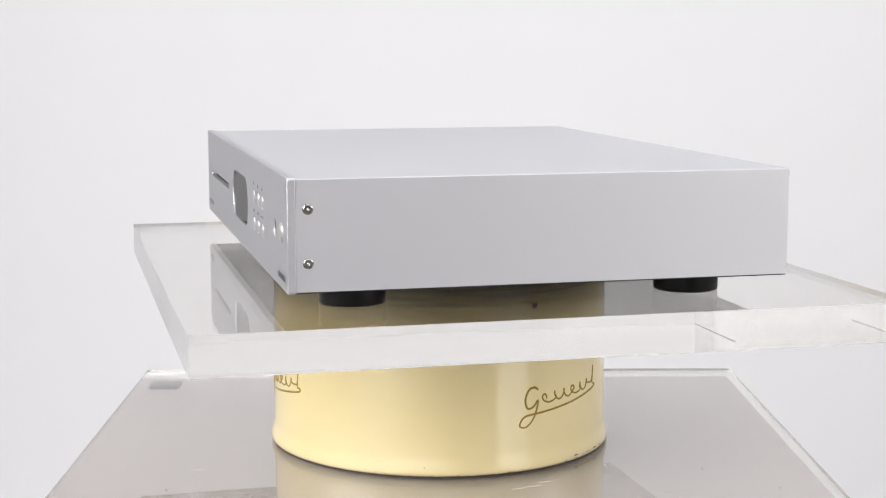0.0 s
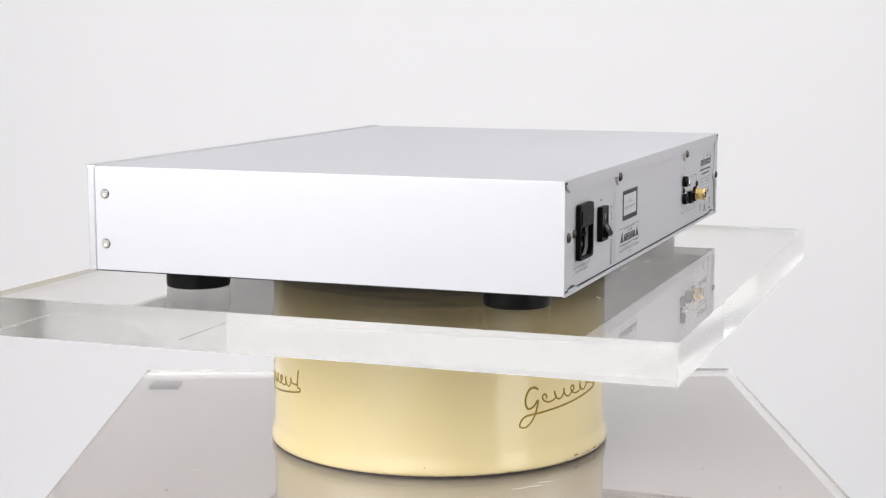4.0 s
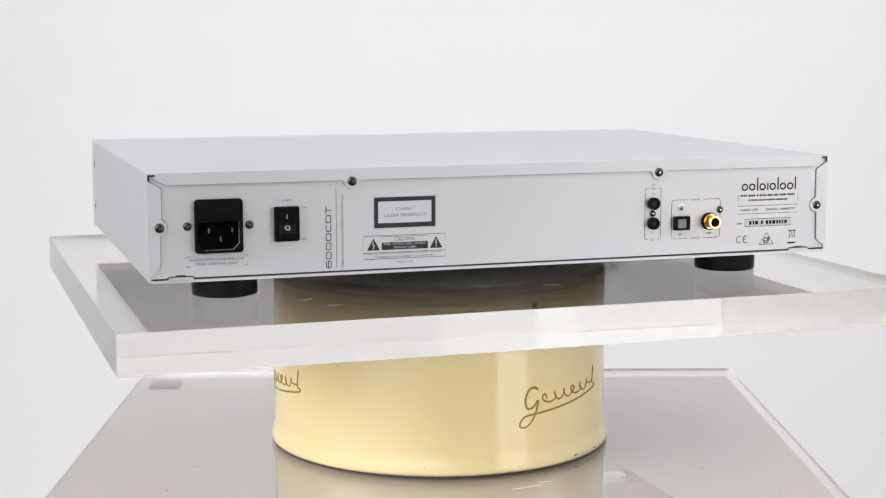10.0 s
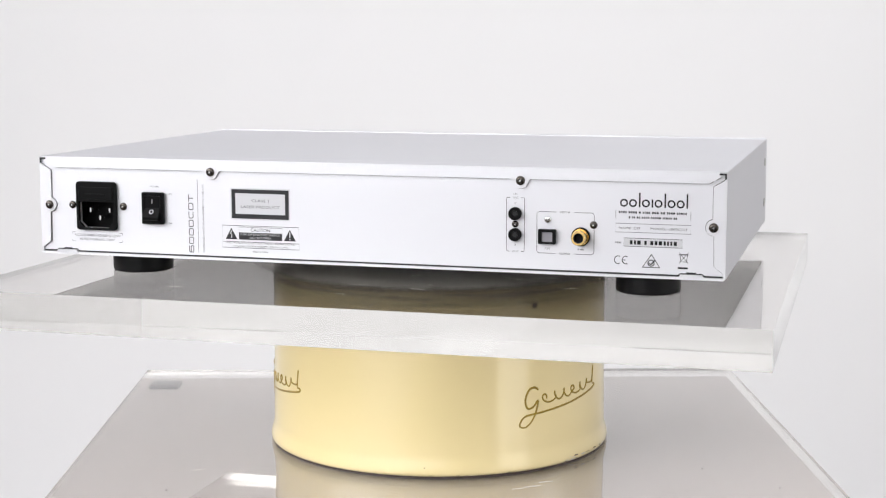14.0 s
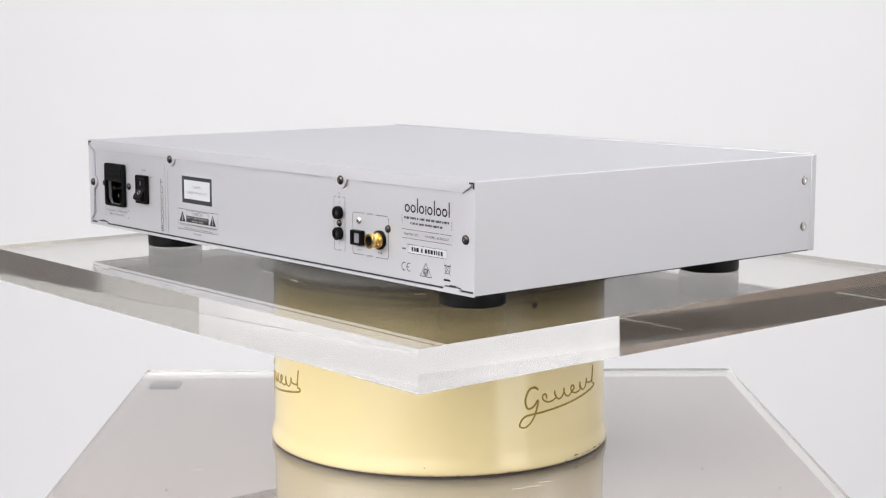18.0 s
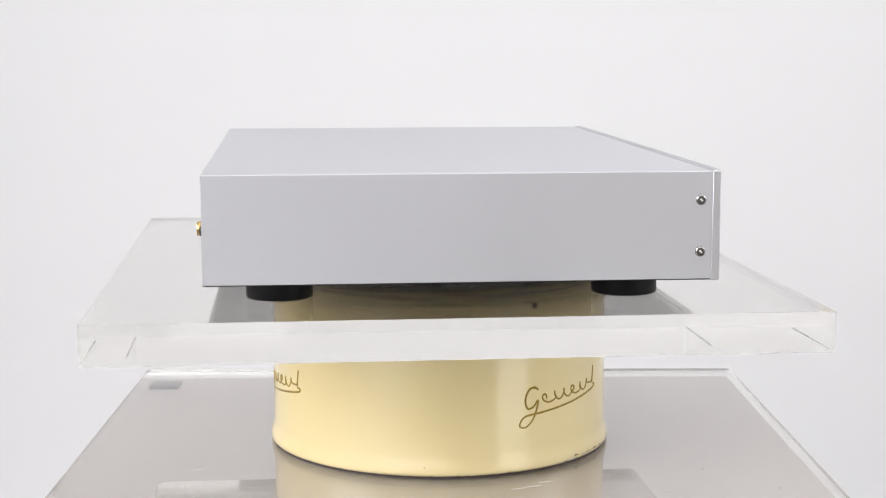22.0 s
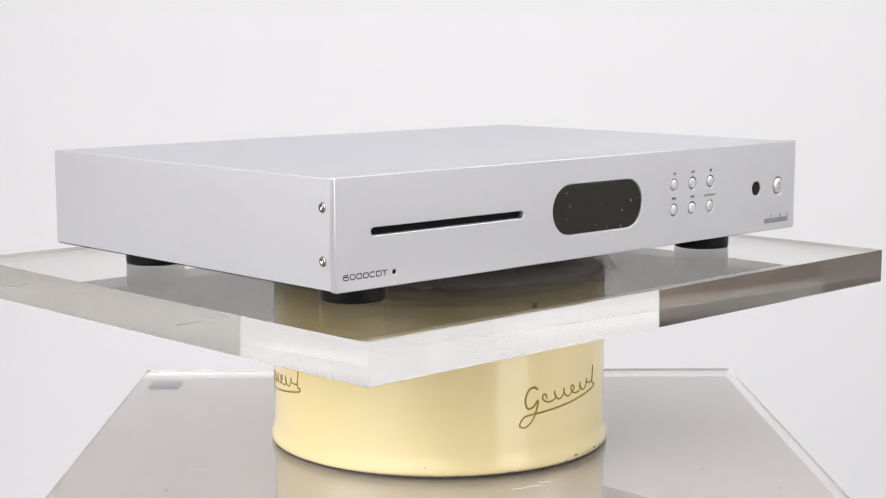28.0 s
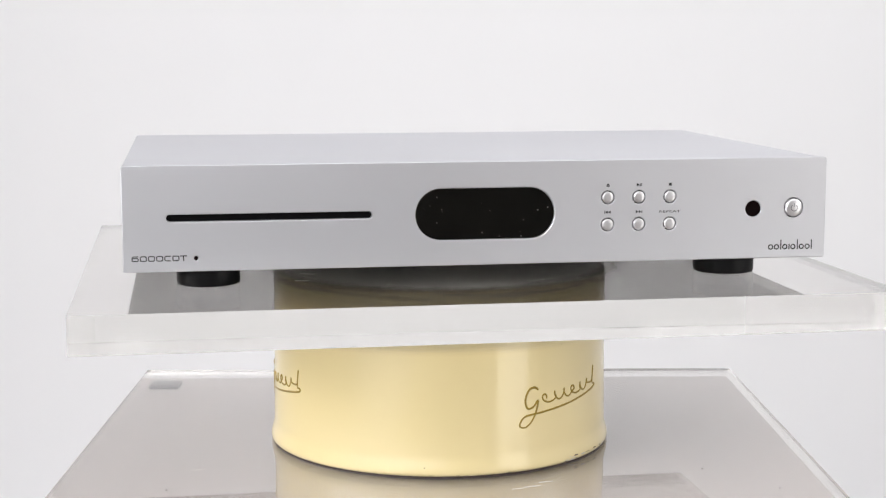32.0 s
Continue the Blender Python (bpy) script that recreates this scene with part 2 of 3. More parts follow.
def moved(mesh, m):
    mesh.transform(m)
    return mesh


def square_lettering(body, u0, u1, v0, v1, line, low):
    """Wide square letters drawn in strokes of even width."""
    n = len(body)
    step = (u1 - u0) / n
    w, h, r = step * 0.80, v1 - v0, (v1 - v0) * 0.24
    pieces = []
    for k, ch in enumerate(body):
        a, b = u0 + k * step + line / 2, u0 + k * step + w
        lo, hi, mid = v0 + line / 2, v1 - line / 2, (v0 + v1) / 2
        loop = rounded(a, b, lo, hi, r, 3)
        if ch == "0":
            pieces.append(ribbon(loop, line, low, True))
        elif ch == "6":
            pieces.append(ribbon(rounded(a, b, lo, mid + line * 0.6, r * 0.8, 3), line, low, True))
            pieces.append(ribbon([(a, mid), (a, hi - r), (a + r * 0.3, hi - r * 0.3), (a + r, hi), (b, hi)], line, low + 0.00001))
        elif ch == "C":
            pieces.append(ribbon([(b, lo), (a + r, lo), (a + r * 0.3, lo + r * 0.3), (a, lo + r), (a, hi - r), (a + r * 0.3, hi - r * 0.3), (a + r, hi), (b, hi)], line, low))
        elif ch == "D":
            pieces.append(ribbon([(a, lo), (b - r, lo), (b - r * 0.3, lo + r * 0.3), (b, lo + r), (b, hi - r), (b - r * 0.3, hi - r * 0.3), (b - r, hi), (a, hi)], line, low))
            pieces.append(ribbon([(a, lo), (a, hi)], line, low + 0.00001))
        elif ch == "T":
            pieces.append(ribbon([(a - line, hi), (b, hi)], line, low))
            pieces.append(ribbon([((a + b - line) / 2, lo - line / 2), ((a + b - line) / 2, hi)], line, low + 0.00001))
    return joined(pieces, "lettering")


def row_of_rings(u0, u1, v0, low):
    """A maker's mark as plain shapes: rings and upright bars in a row."""
    w = (u1 - u0) / 8.0
    r, line = w * 0.48, w * 0.19
    pieces, u = [], u0 + r
    # each: a ring, or a bar of that height, and the step to the next
    for ring, bar, step in ((1, 0, 1.08), (1, 0, 0.80), (0, 3.6, 0.74), (1, 0, 0.78), (0, 2, 0.72), (1, 0, 0.80), (0, 3.6, 0.74), (1, 0, 1.08), (1, 0, 0.78), (0, 3.6, 1)):
        pieces.append(ribbon(disc(u, v0 + r, r - line / 2, 20), line, low, True) if ring else ribbon([(u, v0), (u, v0 + bar * r)], line, low))
        u += w * step
    return joined(pieces, "maker_mark")


# ---- the place ----
TABLE_Z = -0.128
FLOOR_Z = -1.05


def build_room():
    x0, x1, y0, y1, top = -9.0, 2.25, -3.6, 5.4, 1.85
    floor = tagged(new("floor", box(x0, x1, y0, y1, FLOOR_Z - 0.1, FLOOR_Z - 0.006)), "pale grout bed under brown floor tiles", "floor", kind="structure")
    floor.data.materials.append(GROUT)
    size, joint = 0.45, 0.02
    shared = box(-size / 2 + joint / 2, size / 2 - joint / 2, -size / 2 + joint / 2, size / 2 - joint / 2, -0.006, 0.0, bevel=0.002, segments=1, name="tile")
    shared.materials.append(TILE)
    nx, ny = int((x1 - x0) / size), int((y1 - y0) / size)
    rest = bmesh.new()
    for i in range(nx):
        for j in range(ny):
            x, y = x0 + (i + 0.5) * size, y0 + (j + 0.5) * size
            if x < -1.6 and y > -0.6:
                ob = new("tile", shared)
                ob.parent, ob.location = floor, (x, y, FLOOR_Z)
            else:
                m = shared.copy()
                m.transform(Matrix.Translation((x, y, FLOOR_Z)))
                rest.from_mesh(m)
    joined_tiles = finish(rest, "tiles")
    ob = part("tile_field", joined_tiles, TILE, floor)
    tagged(ob, kind="stuff")
    labels = {"wall_west": "far brown painted showroom wall", "wall_north": "far brown painted showroom wall"}
    for name, dims in (("wall_west", (x0 - 0.15, x0, y0 - 0.15, y1 + 0.15, FLOOR_Z - 0.1, top)), ("wall_east", (x1, x1 + 0.15, y0 - 0.15, y1 + 0.15, FLOOR_Z - 0.1, top)),
                       ("wall_south", (x0, x1, y0 - 0.15, y0, FLOOR_Z - 0.1, top)), ("wall_north", (x0, x1, y1, y1 + 0.15, FLOOR_Z - 0.1, top))):
        w = tagged(new(name, box(*dims)), labels.get(name, "plain grey painted studio wall"), "wall", kind="structure")
        w.data.materials.append({"wall_west": BROWN_WALL, "wall_north": BROWN_WALL}.get(name, WALL))
    # unseen boards added to brighten platform edges; a low gap stays at near end
    for name, dims in (("bounce_board", (-0.35, 1.50, FLOOR_Z - 0.05)), ("bounce_board_near", (-0.82, -0.35, -0.04))):
        w = tagged(new(name, box(1.50, 1.60, dims[0], dims[1], dims[2], top)), "plain pale painted bounce board added beside the backdrop", "wall", kind="structure")
        w.data.materials.append(BOUNCE_PAINT)
    c = tagged(new("ceiling", box(x0 - 0.15, x1 + 0.15, y0 - 0.15, y1 + 0.15, top, top + 0.1)), "plain white painted studio ceiling", "ceiling", kind="structure")
    c.data.materials.append(CEILING_PAINT)


def build_backdrop():
    """White paper that hangs behind the plinth and curves forward on the floor."""
    bm = bmesh.new()
    y_back, r = 1.25, 0.45
    profile = [(y_back, 1.80), (y_back, 0.9), (y_back, FLOOR_Z + 0.012 + r)]
    for k in range(1, 13):
        a = radians(90 * k / 12)
        profile.append((y_back - r + r * math.cos(a), FLOOR_Z + 0.012 + r - r * math.sin(a)))
    profile.append((0.42, FLOOR_Z + 0.012))
    back = [(y + 0.003, z - 0.003) for y, z in profile[::-1]]
    loop = profile + back
    ends = [[bm.verts.new((x, y, z)) for y, z in loop] for x in (-2.75, 1.46)]
    count, n = len(loop), len(profile)
    for k in range(count):
        m = (k + 1) % count
        bm.faces.new((ends[0][k], ends[0][m], ends[1][m], ends[1][k]))
    for side in ends:
        for k in range(n - 1):
            bm.faces.new((side[k], side[k + 1], side[count - 2 - k], side[count - 1 - k]))
    ob = tagged(new("backdrop", finish(bm, "backdrop", True)), "seamless white paper backdrop, softly lit", "backdrop", kind="structure")
    ob.data.materials.append(PAPER)


def build_plinth():
    """The plinth and its clear slab stand a little askew to the camera."""
    x0, x1, y0, y1 = -0.2508, 0.2508, -0.2150, 0.2152
    t = 0.011
    askew = pose(0.0019, 0, 0, 0, 0, 0.98)
    slab = thing("acrylic_slab", "clear acrylic slab with polished edges lying on the plinth", "slab")
    slab.matrix_world = askew
    top = part("slab_body", box(x0, x1, y0, y1, TABLE_Z - t, TABLE_Z, name="slab_body"), ACRYLIC, slab)
    top.visible_shadow = False
    plinth = thing("plinth", "grey laminate display plinth under the clear slab", "plinth")
    plinth.matrix_world = askew
    part("body", box(x0 - 0.0060, x1 - 0.003, y0 + 0.004, y1 - 0.007, FLOOR_Z + 0.03, TABLE_Z - t - 0.003, bevel=0.002), PLINTH, plinth)
    pad = tagged(new("rubber_pad", box(-0.2415, -0.2175, 0.1590, 0.1800, TABLE_Z - t - 0.003, TABLE_Z - t - 0.0002, bevel=0.0004)), "small grey rubber pad under the clear slab", "pad")
    pad.data.materials.append(RUBBER)
    for x, y, r in ((0.1706, -0.0996, 0.0009), (0.2119, -0.1454, 0.0007), (-0.1777, -0.1438, 0.0008), (0.152, -0.150, 0.0007), (0.05, -0.165, 0.0008), (-0.12, -0.09, 0.0005), (0.19, 0.06, 0.0005)):
        part("dust_speck", moved(lathe([(0, 0), (r, 0), (r * 0.7, r * 0.5), (0, r * 0.6)], 8), Matrix.Translation((x, y, TABLE_Z))), CHIP_DARK, slab)
    for x, y, length, turn in ((0.138, -0.153, 0.006, -28), (0.143, -0.156, 0.003, -20), (-0.205, 0.02, 0.004, 40), (0.2, -0.02, 0.003, 70)):
        part("scratch_and_glint", moved(ribbon([(-length / 2, 0), (0, 0.0004), (length / 2, 0)], 0.0004, TABLE_Z + 0.0001), pose(x, y, 0, 0, 0, turn)), CHIP_DARK, slab)
    # pale streaks painted on: highlights of the drum's step mirrored in the slab
    for x, y, length in ((0.0544, -0.1392, 0.012), (0.0640, -0.1290, 0.010), (0.0452, -0.1442, 0.008), (-0.1650, -0.0975, 0.009)):
        part("scratch_and_glint", moved(ribbon([(-length / 2, 0), (0, 0.0003), (length / 2, 0)], 0.0008, TABLE_Z + 0.0001), pose(x, y, 0, 0, 0, 20)), SCUFF_AND_GLINT, slab)
    part("base", box(x0 + 0.03, x1 - 0.03, y0 + 0.03, y1 - 0.03, FLOOR_Z, FLOOR_Z + 0.03), GAP, plinth)


def build_drum():
    drum = thing("pedestal_drum", "cream enamelled metal drum with gilt script marks", "drum")
    h = -0.0268 - TABLE_Z
    profile = [(0.0, 0.0009), (0.1188, 0.0009), (0.1200, 0.0012), (0.1207, 0.0020), (0.1210, 0.0034), (0.1208, 0.0052), (0.1204, 0.0070), (0.1199, 0.0088), (0.1194, 0.0105), (0.1190, 0.0120), (0.1187, 0.0138),
               (0.1186, 0.0155), (0.1176, h - 0.001), (0.1171, h + 0.0012), (0.1158, h + 0.0024), (0.1146, h + 0.0028), (0.0, h + 0.0028)]
    body = part("body", lathe(profile, 128, "drum_body"), CREAM, drum)
    drum.location = (-0.0010, 0, TABLE_Z)
    part("base_ring", lathe([(0.0, 0), (0.1197, 0), (0.1197, 0.0009), (0.0, 0.0009)], 96), CHIP_DARK, drum, "dark worn bottom edge")
    part("platter", lathe([(0.0, h + 0.0028), (0.1100, h + 0.0028), (0.1106, h + 0.0032), (0.1100, h + 0.0036), (0.0, h + 0.0036)], 128), PLATTER, drum, "thin grey scuffed platter on top")
    # film added to feather the platter's rim outwards
    part("grey_film", lathe([(0.0, h + 0.0039), (0.1380, h + 0.0039)], 96), GREY_FILM, drum, "thin grey film fading out round the platter")
    # brown film, densest at the top of the wall and thinning downwards
    part("brown_band", lathe([(0.1181, 0.079), (0.1178, h - 0.001), (0.1173, h + 0.0013), (0.1160, h + 0.0026), (0.1146, h + 0.00295), (0.1100, h + 0.00295)], 128), BROWN_FILM, drum, "brown streaked film round the upper wall, thinner downwards")
    # gilt script-like marks, three round the drum: a big loop, a wave, a tall stroke and a swash below
    def on_wall(points, lift=0.0003, radius=0.1184):
        rr = radius + lift
        return [(rr * math.sin(radians(a)), -rr * math.cos(radians(a)), z) for a, z in points]

    def smooth_path(points, per=5):
        out = []
        for k in range(len(points) - 1):
            p0, p1, p2, p3 = [Vector(points[max(0, min(len(points) - 1, k + d))]) for d in (-1, 0, 1, 2)]
            for i in range(per):
                q = i / per
                out.append(0.5 * ((2 * p1) + (p2 - p0) * q + (2 * p0 - 5 * p1 + 4 * p2 - p3) * q * q + (3 * p1 - p0 - 3 * p2 + p3) * q ** 3))
        return out + [Vector(points[-1])]

    def stroke(points, width):
        curve = bpy.data.curves.new("stroke", "CURVE")
        curve.dimensions, curve.bevel_depth, curve.bevel_resolution = "3D", width / 2, 1
        spline = curve.splines.new("POLY")
        pts = on_wall([(0.979 * p[0] + 0.95, 1.005 * p[1] + 0.0003) for p in smooth_path(points)], lift=-width * 0.3)
        spline.points.add(len(pts) - 1)
        for p, co in zip(spline.points, pts):
            p.co = (*co, 1)
        return curve_mesh(curve, "stroke")

    # a run of loops and humps that climbs towards a tall end stroke
    wave = [(35.0 + 24.6 * q / 56 + (1.9, 0.8, 0.9, 1.9, 0.8, 0.7)[int(q / 10.2)] * math.cos(q * 2 * math.pi / 10.2), 0.0466 + 0.0034 * q / 56 + 0.0030 * math.sin(q * 2 * math.pi / 10.2)) for q in range(0, 57)]
    for turn in (0, -117, 120):
        loops = [stroke([(33.4, 0.0535), (32.0, 0.0553), (29.8, 0.0540), (28.4, 0.0475), (29.3, 0.0418), (31.6, 0.0425), (33.2, 0.0462), (33.3, 0.0440), (32.2, 0.0370), (30.4, 0.0318),
                         (28.3, 0.0293), (26.3, 0.0305), (27.0, 0.0345), (29.0, 0.0369), (34.5, 0.0379), (43.5, 0.0396), (52.0, 0.0416), (60.0, 0.0440), (64.0, 0.0456), (64.8, 0.0475), (63.0, 0.0480)], 0.0017),
                 stroke(wave + [(62.4, 0.0500), (63.2, 0.0545), (63.6, 0.0600), (63.2, 0.0545), (62.9, 0.0488)], 0.0014)]
        mark = part("gilt_mark", moved(joined(loops, "gilt_mark"), pose(0, 0, 0, 0, 0, turn)), GILT, drum, "gilt script-like squiggle with a swash")

    def patch(a0, a1, z0, z1, name, mat, radius, seed):
        rnd = random.Random(seed)
        bm = bmesh.new()
        n = max(5, int((a1 - a0) / 0.9))
        lo = [bm.verts.new(on_wall([(a0 + (a1 - a0) * k / n, z0)], 0.0003, radius)[0]) for k in range(n + 1)]
        hi = [bm.verts.new(on_wall([(a0 + (a1 - a0) * (k + rnd.uniform(-0.3, 0.3) * (0 < k < n)) / n, z0 + (z1 - z0) * rnd.uniform(0.15, 0.8) * (0.2 + 0.8 * math.sin(math.pi * (k + 0.5) / (n + 1))))], 0.0003, radius)[0])
              for k in range(n + 1)]
        for k in range(n):
            bm.faces.new((lo[k], lo[k + 1], hi[k + 1], hi[k]))
        part(name, finish(bm, name), mat, drum)

    plug = [(0.0, 0.0004), (0.0016, 0.0003), (0.0020, 0.0), (0.0020, -0.001), (0.0, -0.001)]
    part("plug", moved(lathe(plug[::-1], 24), pose(0, 0, 0, 0, 0, 32.24) @ pose(0, -0.1178, 0.0906, 90)), CHIP_DARK, drum, "small dark brown plug in the wall")
    rnd = random.Random(31)
    for k in range(22):
        a0, z0 = rnd.uniform(44, 70), rnd.uniform(0.0014, 0.0042)
        patch(a0, a0 + rnd.uniform(0.5, 2.6), z0, z0 + rnd.uniform(0.0006, 0.0022), "paint_chip", CHIP_DARK if k % 3 == 0 else CHIP, 0.1210 if z0 > 0.003 else 0.1205, 40 + k)
    for a0, a1, z0, z1, sd in ((-3.2, -1.8, 0.0016, 0.0040, 6), (5.4, 6.6, 0.0016, 0.0036, 7), (-4.6, -4.2, 0.0068, 0.0082, 8), (-46, -45, 0.0016, 0.0035, 9), (-38, -37.4, 0.0022, 0.004, 10),
                               (22, 23, 0.0016, 0.003, 11), (8.6, 9.2, 0.0017, 0.0031, 12)):
        patch(a0, a1, z0, z1, "dark_nick", CHIP_DARK, 0.1207 if z0 > 0.004 else 0.1203, sd)
    return drum


def build_platform():
    p = thing("turning_platform", "thick clear acrylic platform with polished edges, turning on the drum", "platform")
    body = part("slab_body", box(-0.2476, 0.2564, -0.2022, 0.2242, -0.0226, 0.0010, name="platform_body"), THICK_ACRYLIC, p)
    body.visible_shadow = False
    body.data.materials.append(ACRYLIC_EDGE)
    for poly in body.data.polygons:
        poly.material_index = 1 if abs(poly.normal.z) < 0.5 else 0
    for y in (-0.2020, 0.2240):
        inner = y + (0.00016 if y < 0 else -0.00016)
        for x0, x1 in ((-0.2474, -0.130), (0.140, 0.2562)):
            part("edge_line", box(x0, x1, min(y, inner), max(y, inner), -0.0225, -0.0223), EDGE_LINE, p, "dull sawn line along the lower edge")
    rnd = random.Random(11)
    for k in range(120):
        r, a, turn = rnd.uniform(0.03, 0.118), rnd.uniform(0, 360), rnd.uniform(0, 180)
        length = rnd.choice((0.003, 0.005, 0.008, 0.012, 0.02))
        bend = rnd.uniform(-0.1, 0.1) * length
        m = ribbon([(-length / 2, 0), (0, bend), (length / 2, 0)], rnd.uniform(0.0004, 0.0010), -0.02268)
        m.transform(pose(0, 0, 0, 0, 0, a) @ pose(r, 0, 0, 0, 0, turn))
        part("scratch_and_glint", m, SCUFF_AND_GLINT, p)
    for k in range(20):
        x, y, turn = rnd.uniform(-0.16, 0.16), rnd.uniform(-0.17, 0.19), rnd.uniform(-40, 40)
        length = rnd.choice((0.003, 0.006, 0.010, 0.015))
        m = ribbon([(-length / 2, 0), (0, rnd.uniform(-0.08, 0.08) * length), (length / 2, 0)], rnd.uniform(0.0003, 0.0006), 0.00115)
        m.transform(pose(x, y, 0, 0, 0, turn))
        part("scratch_and_glint", m, SCUFF_AND_GLINT, p)
    return p


CX = 0.0057                       # middle of the player on the platform
HALF_CASE, HALF_FRONT = 0.2220, 0.2225
Z0, Z1 = 0.0165, 0.0795
Y_FRONT, Y_CASE, Y_BACK = -0.1431, -0.1380, 0.1565
PRINT, RISE = 1.0058, 0.0008        # size and height of the fittings on both panels
FRONT = Matrix(((1.0035, 0, 0, 0.0009), (0, 0, -1, Y_FRONT), (0, PRINT, 0, RISE), (0, 0, 0, 1)))
BACK = Matrix(((-PRINT, 0, 0, 0), (0, 0, 1, Y_BACK), (0, PRINT, 0, RISE), (0, 0, 0, 1)))
SIDE_A = Matrix(((0, 0, 1, CX + HALF_CASE), (1, 0, 0, 0), (0, 1, 0, 0), (0, 0, 0, 1)))
SIDE_B = Matrix(((0, 0, -1, CX - HALF_CASE), (-1, 0, 0, 0), (0, 1, 0, 0), (0, 0, 0, 1)))


def build_player():
    pl = thing("disc_player", "satin silver disc player with black display, standing on the platform", "disc player")
    # cover: top and two sides, folded from one sheet
    bm = bmesh.new()
    x0, x1, s, r = CX - HALF_CASE, CX + HALF_CASE, 0.0014, 0.0005
    outer = [(x0, Z0), (x0, Z1 - r), (x0 + r * 0.3, Z1 - r * 0.3), (x0 + r, Z1), (x1 - r, Z1), (x1 - r * 0.3, Z1 - r * 0.3), (x1, Z1 - r), (x1, Z0)]
    inner = [(x1 - s, Z0), (x1 - s, Z1 - s), (x0 + s, Z1 - s), (x0 + s, Z0)]
    ring = outer + inner
    loops = [[bm.verts.new((x, y, z)) for x, z in ring] for y in (Y_CASE, Y_BACK)]
    n = len(ring)
    for k in range(n):
        m = (k + 1) % n
        bm.faces.new((loops[0][k], loops[0][m], loops[1][m], loops[1][k]))
    for loop in loops:
        a = loop
        bm.faces.new((a[0], a[1], a[2], a[3], a[10], a[11]))
        bm.faces.new((a[3], a[4], a[9], a[10]))
        bm.faces.new((a[4], a[5], a[6], a[7], a[8], a[9]))
    part("cover", finish(bm, "cover", True), SILVER, pl, "satin silver folded sheet cover")
    part("chassis", box(x0 + 0.002, x1 - 0.002, Y_CASE + 0.0072, Y_BACK - 0.018, Z0 + 0.0004, Z1 - 0.003), GAP, pl, "dark inner chassis")
    part("bottom_plate", box(x0 + 0.0008, x1 - 0.0008, Y_CASE, Y_BACK - 0.0006, Z0 - 0.0008, Z0 + 0.0003), UNDERSIDE, pl, "steel underside with its shade put into the colour")
    # front panel with slot and display opening
    f0, f1 = (CX - HALF_FRONT - 0.0009) / 1.0035, (CX + HALF_FRONT - 0.0009) / 1.0035
    slot = rounded(-0.1908, -0.0664, 0.0448, 0.0492, 0.0021, 6)
    display = rounded(-0.0396, 0.0482, 0.0304, 0.0624, 0.01595, 16)
    ir_hole, power_hole = disc(0.1780, 0.0464, 0.0052), disc(0.2050, 0.0468, 0.0064)
    keys = [(x, z) for z in (0.0552, 0.0381) for x in (0.0824, 0.1026, 0.1228)]
    holes = [slot, display, ir_hole, power_hole, disc(-0.1734, 0.0227, 0.0014, 16)] + [disc(x, z, 0.0043) for x, z in keys]
    panel = moved(plate([rounded(f0, f1, 0.0146, 0.0790, 0.0014, 4)] + holes, -0.0050, 0.0, bevel=0.0006, name="front_panel"), FRONT)
    part("front_panel", panel, PANEL, pl, "satin anodised aluminium front panel")
    part("slot_lining", moved(plate([rounded(-0.192, -0.065, 0.0435, 0.0505)], -0.012, -0.0040), FRONT), BLACK_PLASTIC, pl, "black disc slot")
    part("display", moved(plate([rounded(-0.0393, 0.0479, 0.0307, 0.0621, 0.0157, 16)], -0.004, -0.0009, bevel=0.0003), FRONT), DISPLAY_GLASS, pl, "black glossy oval display window")
    rnd = random.Random(21)
    for k in range(16):
        u, v, r = rnd.uniform(-0.036, 0.044), 0.0320 + 0.028 * rnd.random() ** 1.5, rnd.choice((0.0002, 0.00025, 0.0003, 0.0004))
        part("dust_speck", moved(plate([disc(u, v, r, 7)], -0.0009, -0.00085), FRONT), DUST, pl)
    part("sensor_window", moved(plate([disc(0.1780, 0.0464, 0.0050)], -0.004, -0.0007, bevel=0.0002), FRONT), RED_GLASS, pl, "dark red round sensor window")
    part("indicator", moved(plate([disc(-0.1734, 0.0227, 0.0013, 16)], -0.004, -0.0005), FRONT), RED_GLASS, pl, "tiny dark red indicator")
    dome = [(0.0, 0.0004), (0.0018, 0.00038), (0.0030, 0.0003), (0.0035, 0.0), (0.0037, -0.0005), (0.0037, -0.004), (0.0, -0.004)]
    for x, z in keys:
        m = moved(lathe(dome[::-1], 28, "button"), FRONT @ Matrix.Translation((x, z, 0)))
        part("button", m, BUTTON, pl, "domed silver button")
    big = [(0.0, 0.0012), (0.0042, 0.0011), (0.0054, 0.0006), (0.0058, -0.0002), (0.0058, -0.004), (0.0, -0.004)]
    pb = part("power_button", moved(lathe(big[::-1], 40, "power_button"), FRONT @ Matrix.Translation((0.2050, 0.0468, 0))), BUTTON, pl, "round silver power button")
    arc = [(0.2050 + 0.0021 * math.cos(radians(a)), 0.0468 + 0.0021 * math.sin(radians(a))) for a in range(125, 416, 15)]
    part("power_symbol", moved(joined([ribbon(arc, 0.0005, 0.0013), ribbon([(0.2050, 0.0473), (0.2050, 0.0498)], 0.0005, 0.0013)]), FRONT), SHUTTER, pb)
    # prints on the front panel
    low = 0.0001
    part("model_print", moved(square_lettering("6000CDT", -0.2117, -0.1778, 0.0212, 0.0246, 0.00062, low), FRONT), INK, pl, "grey printed model number")
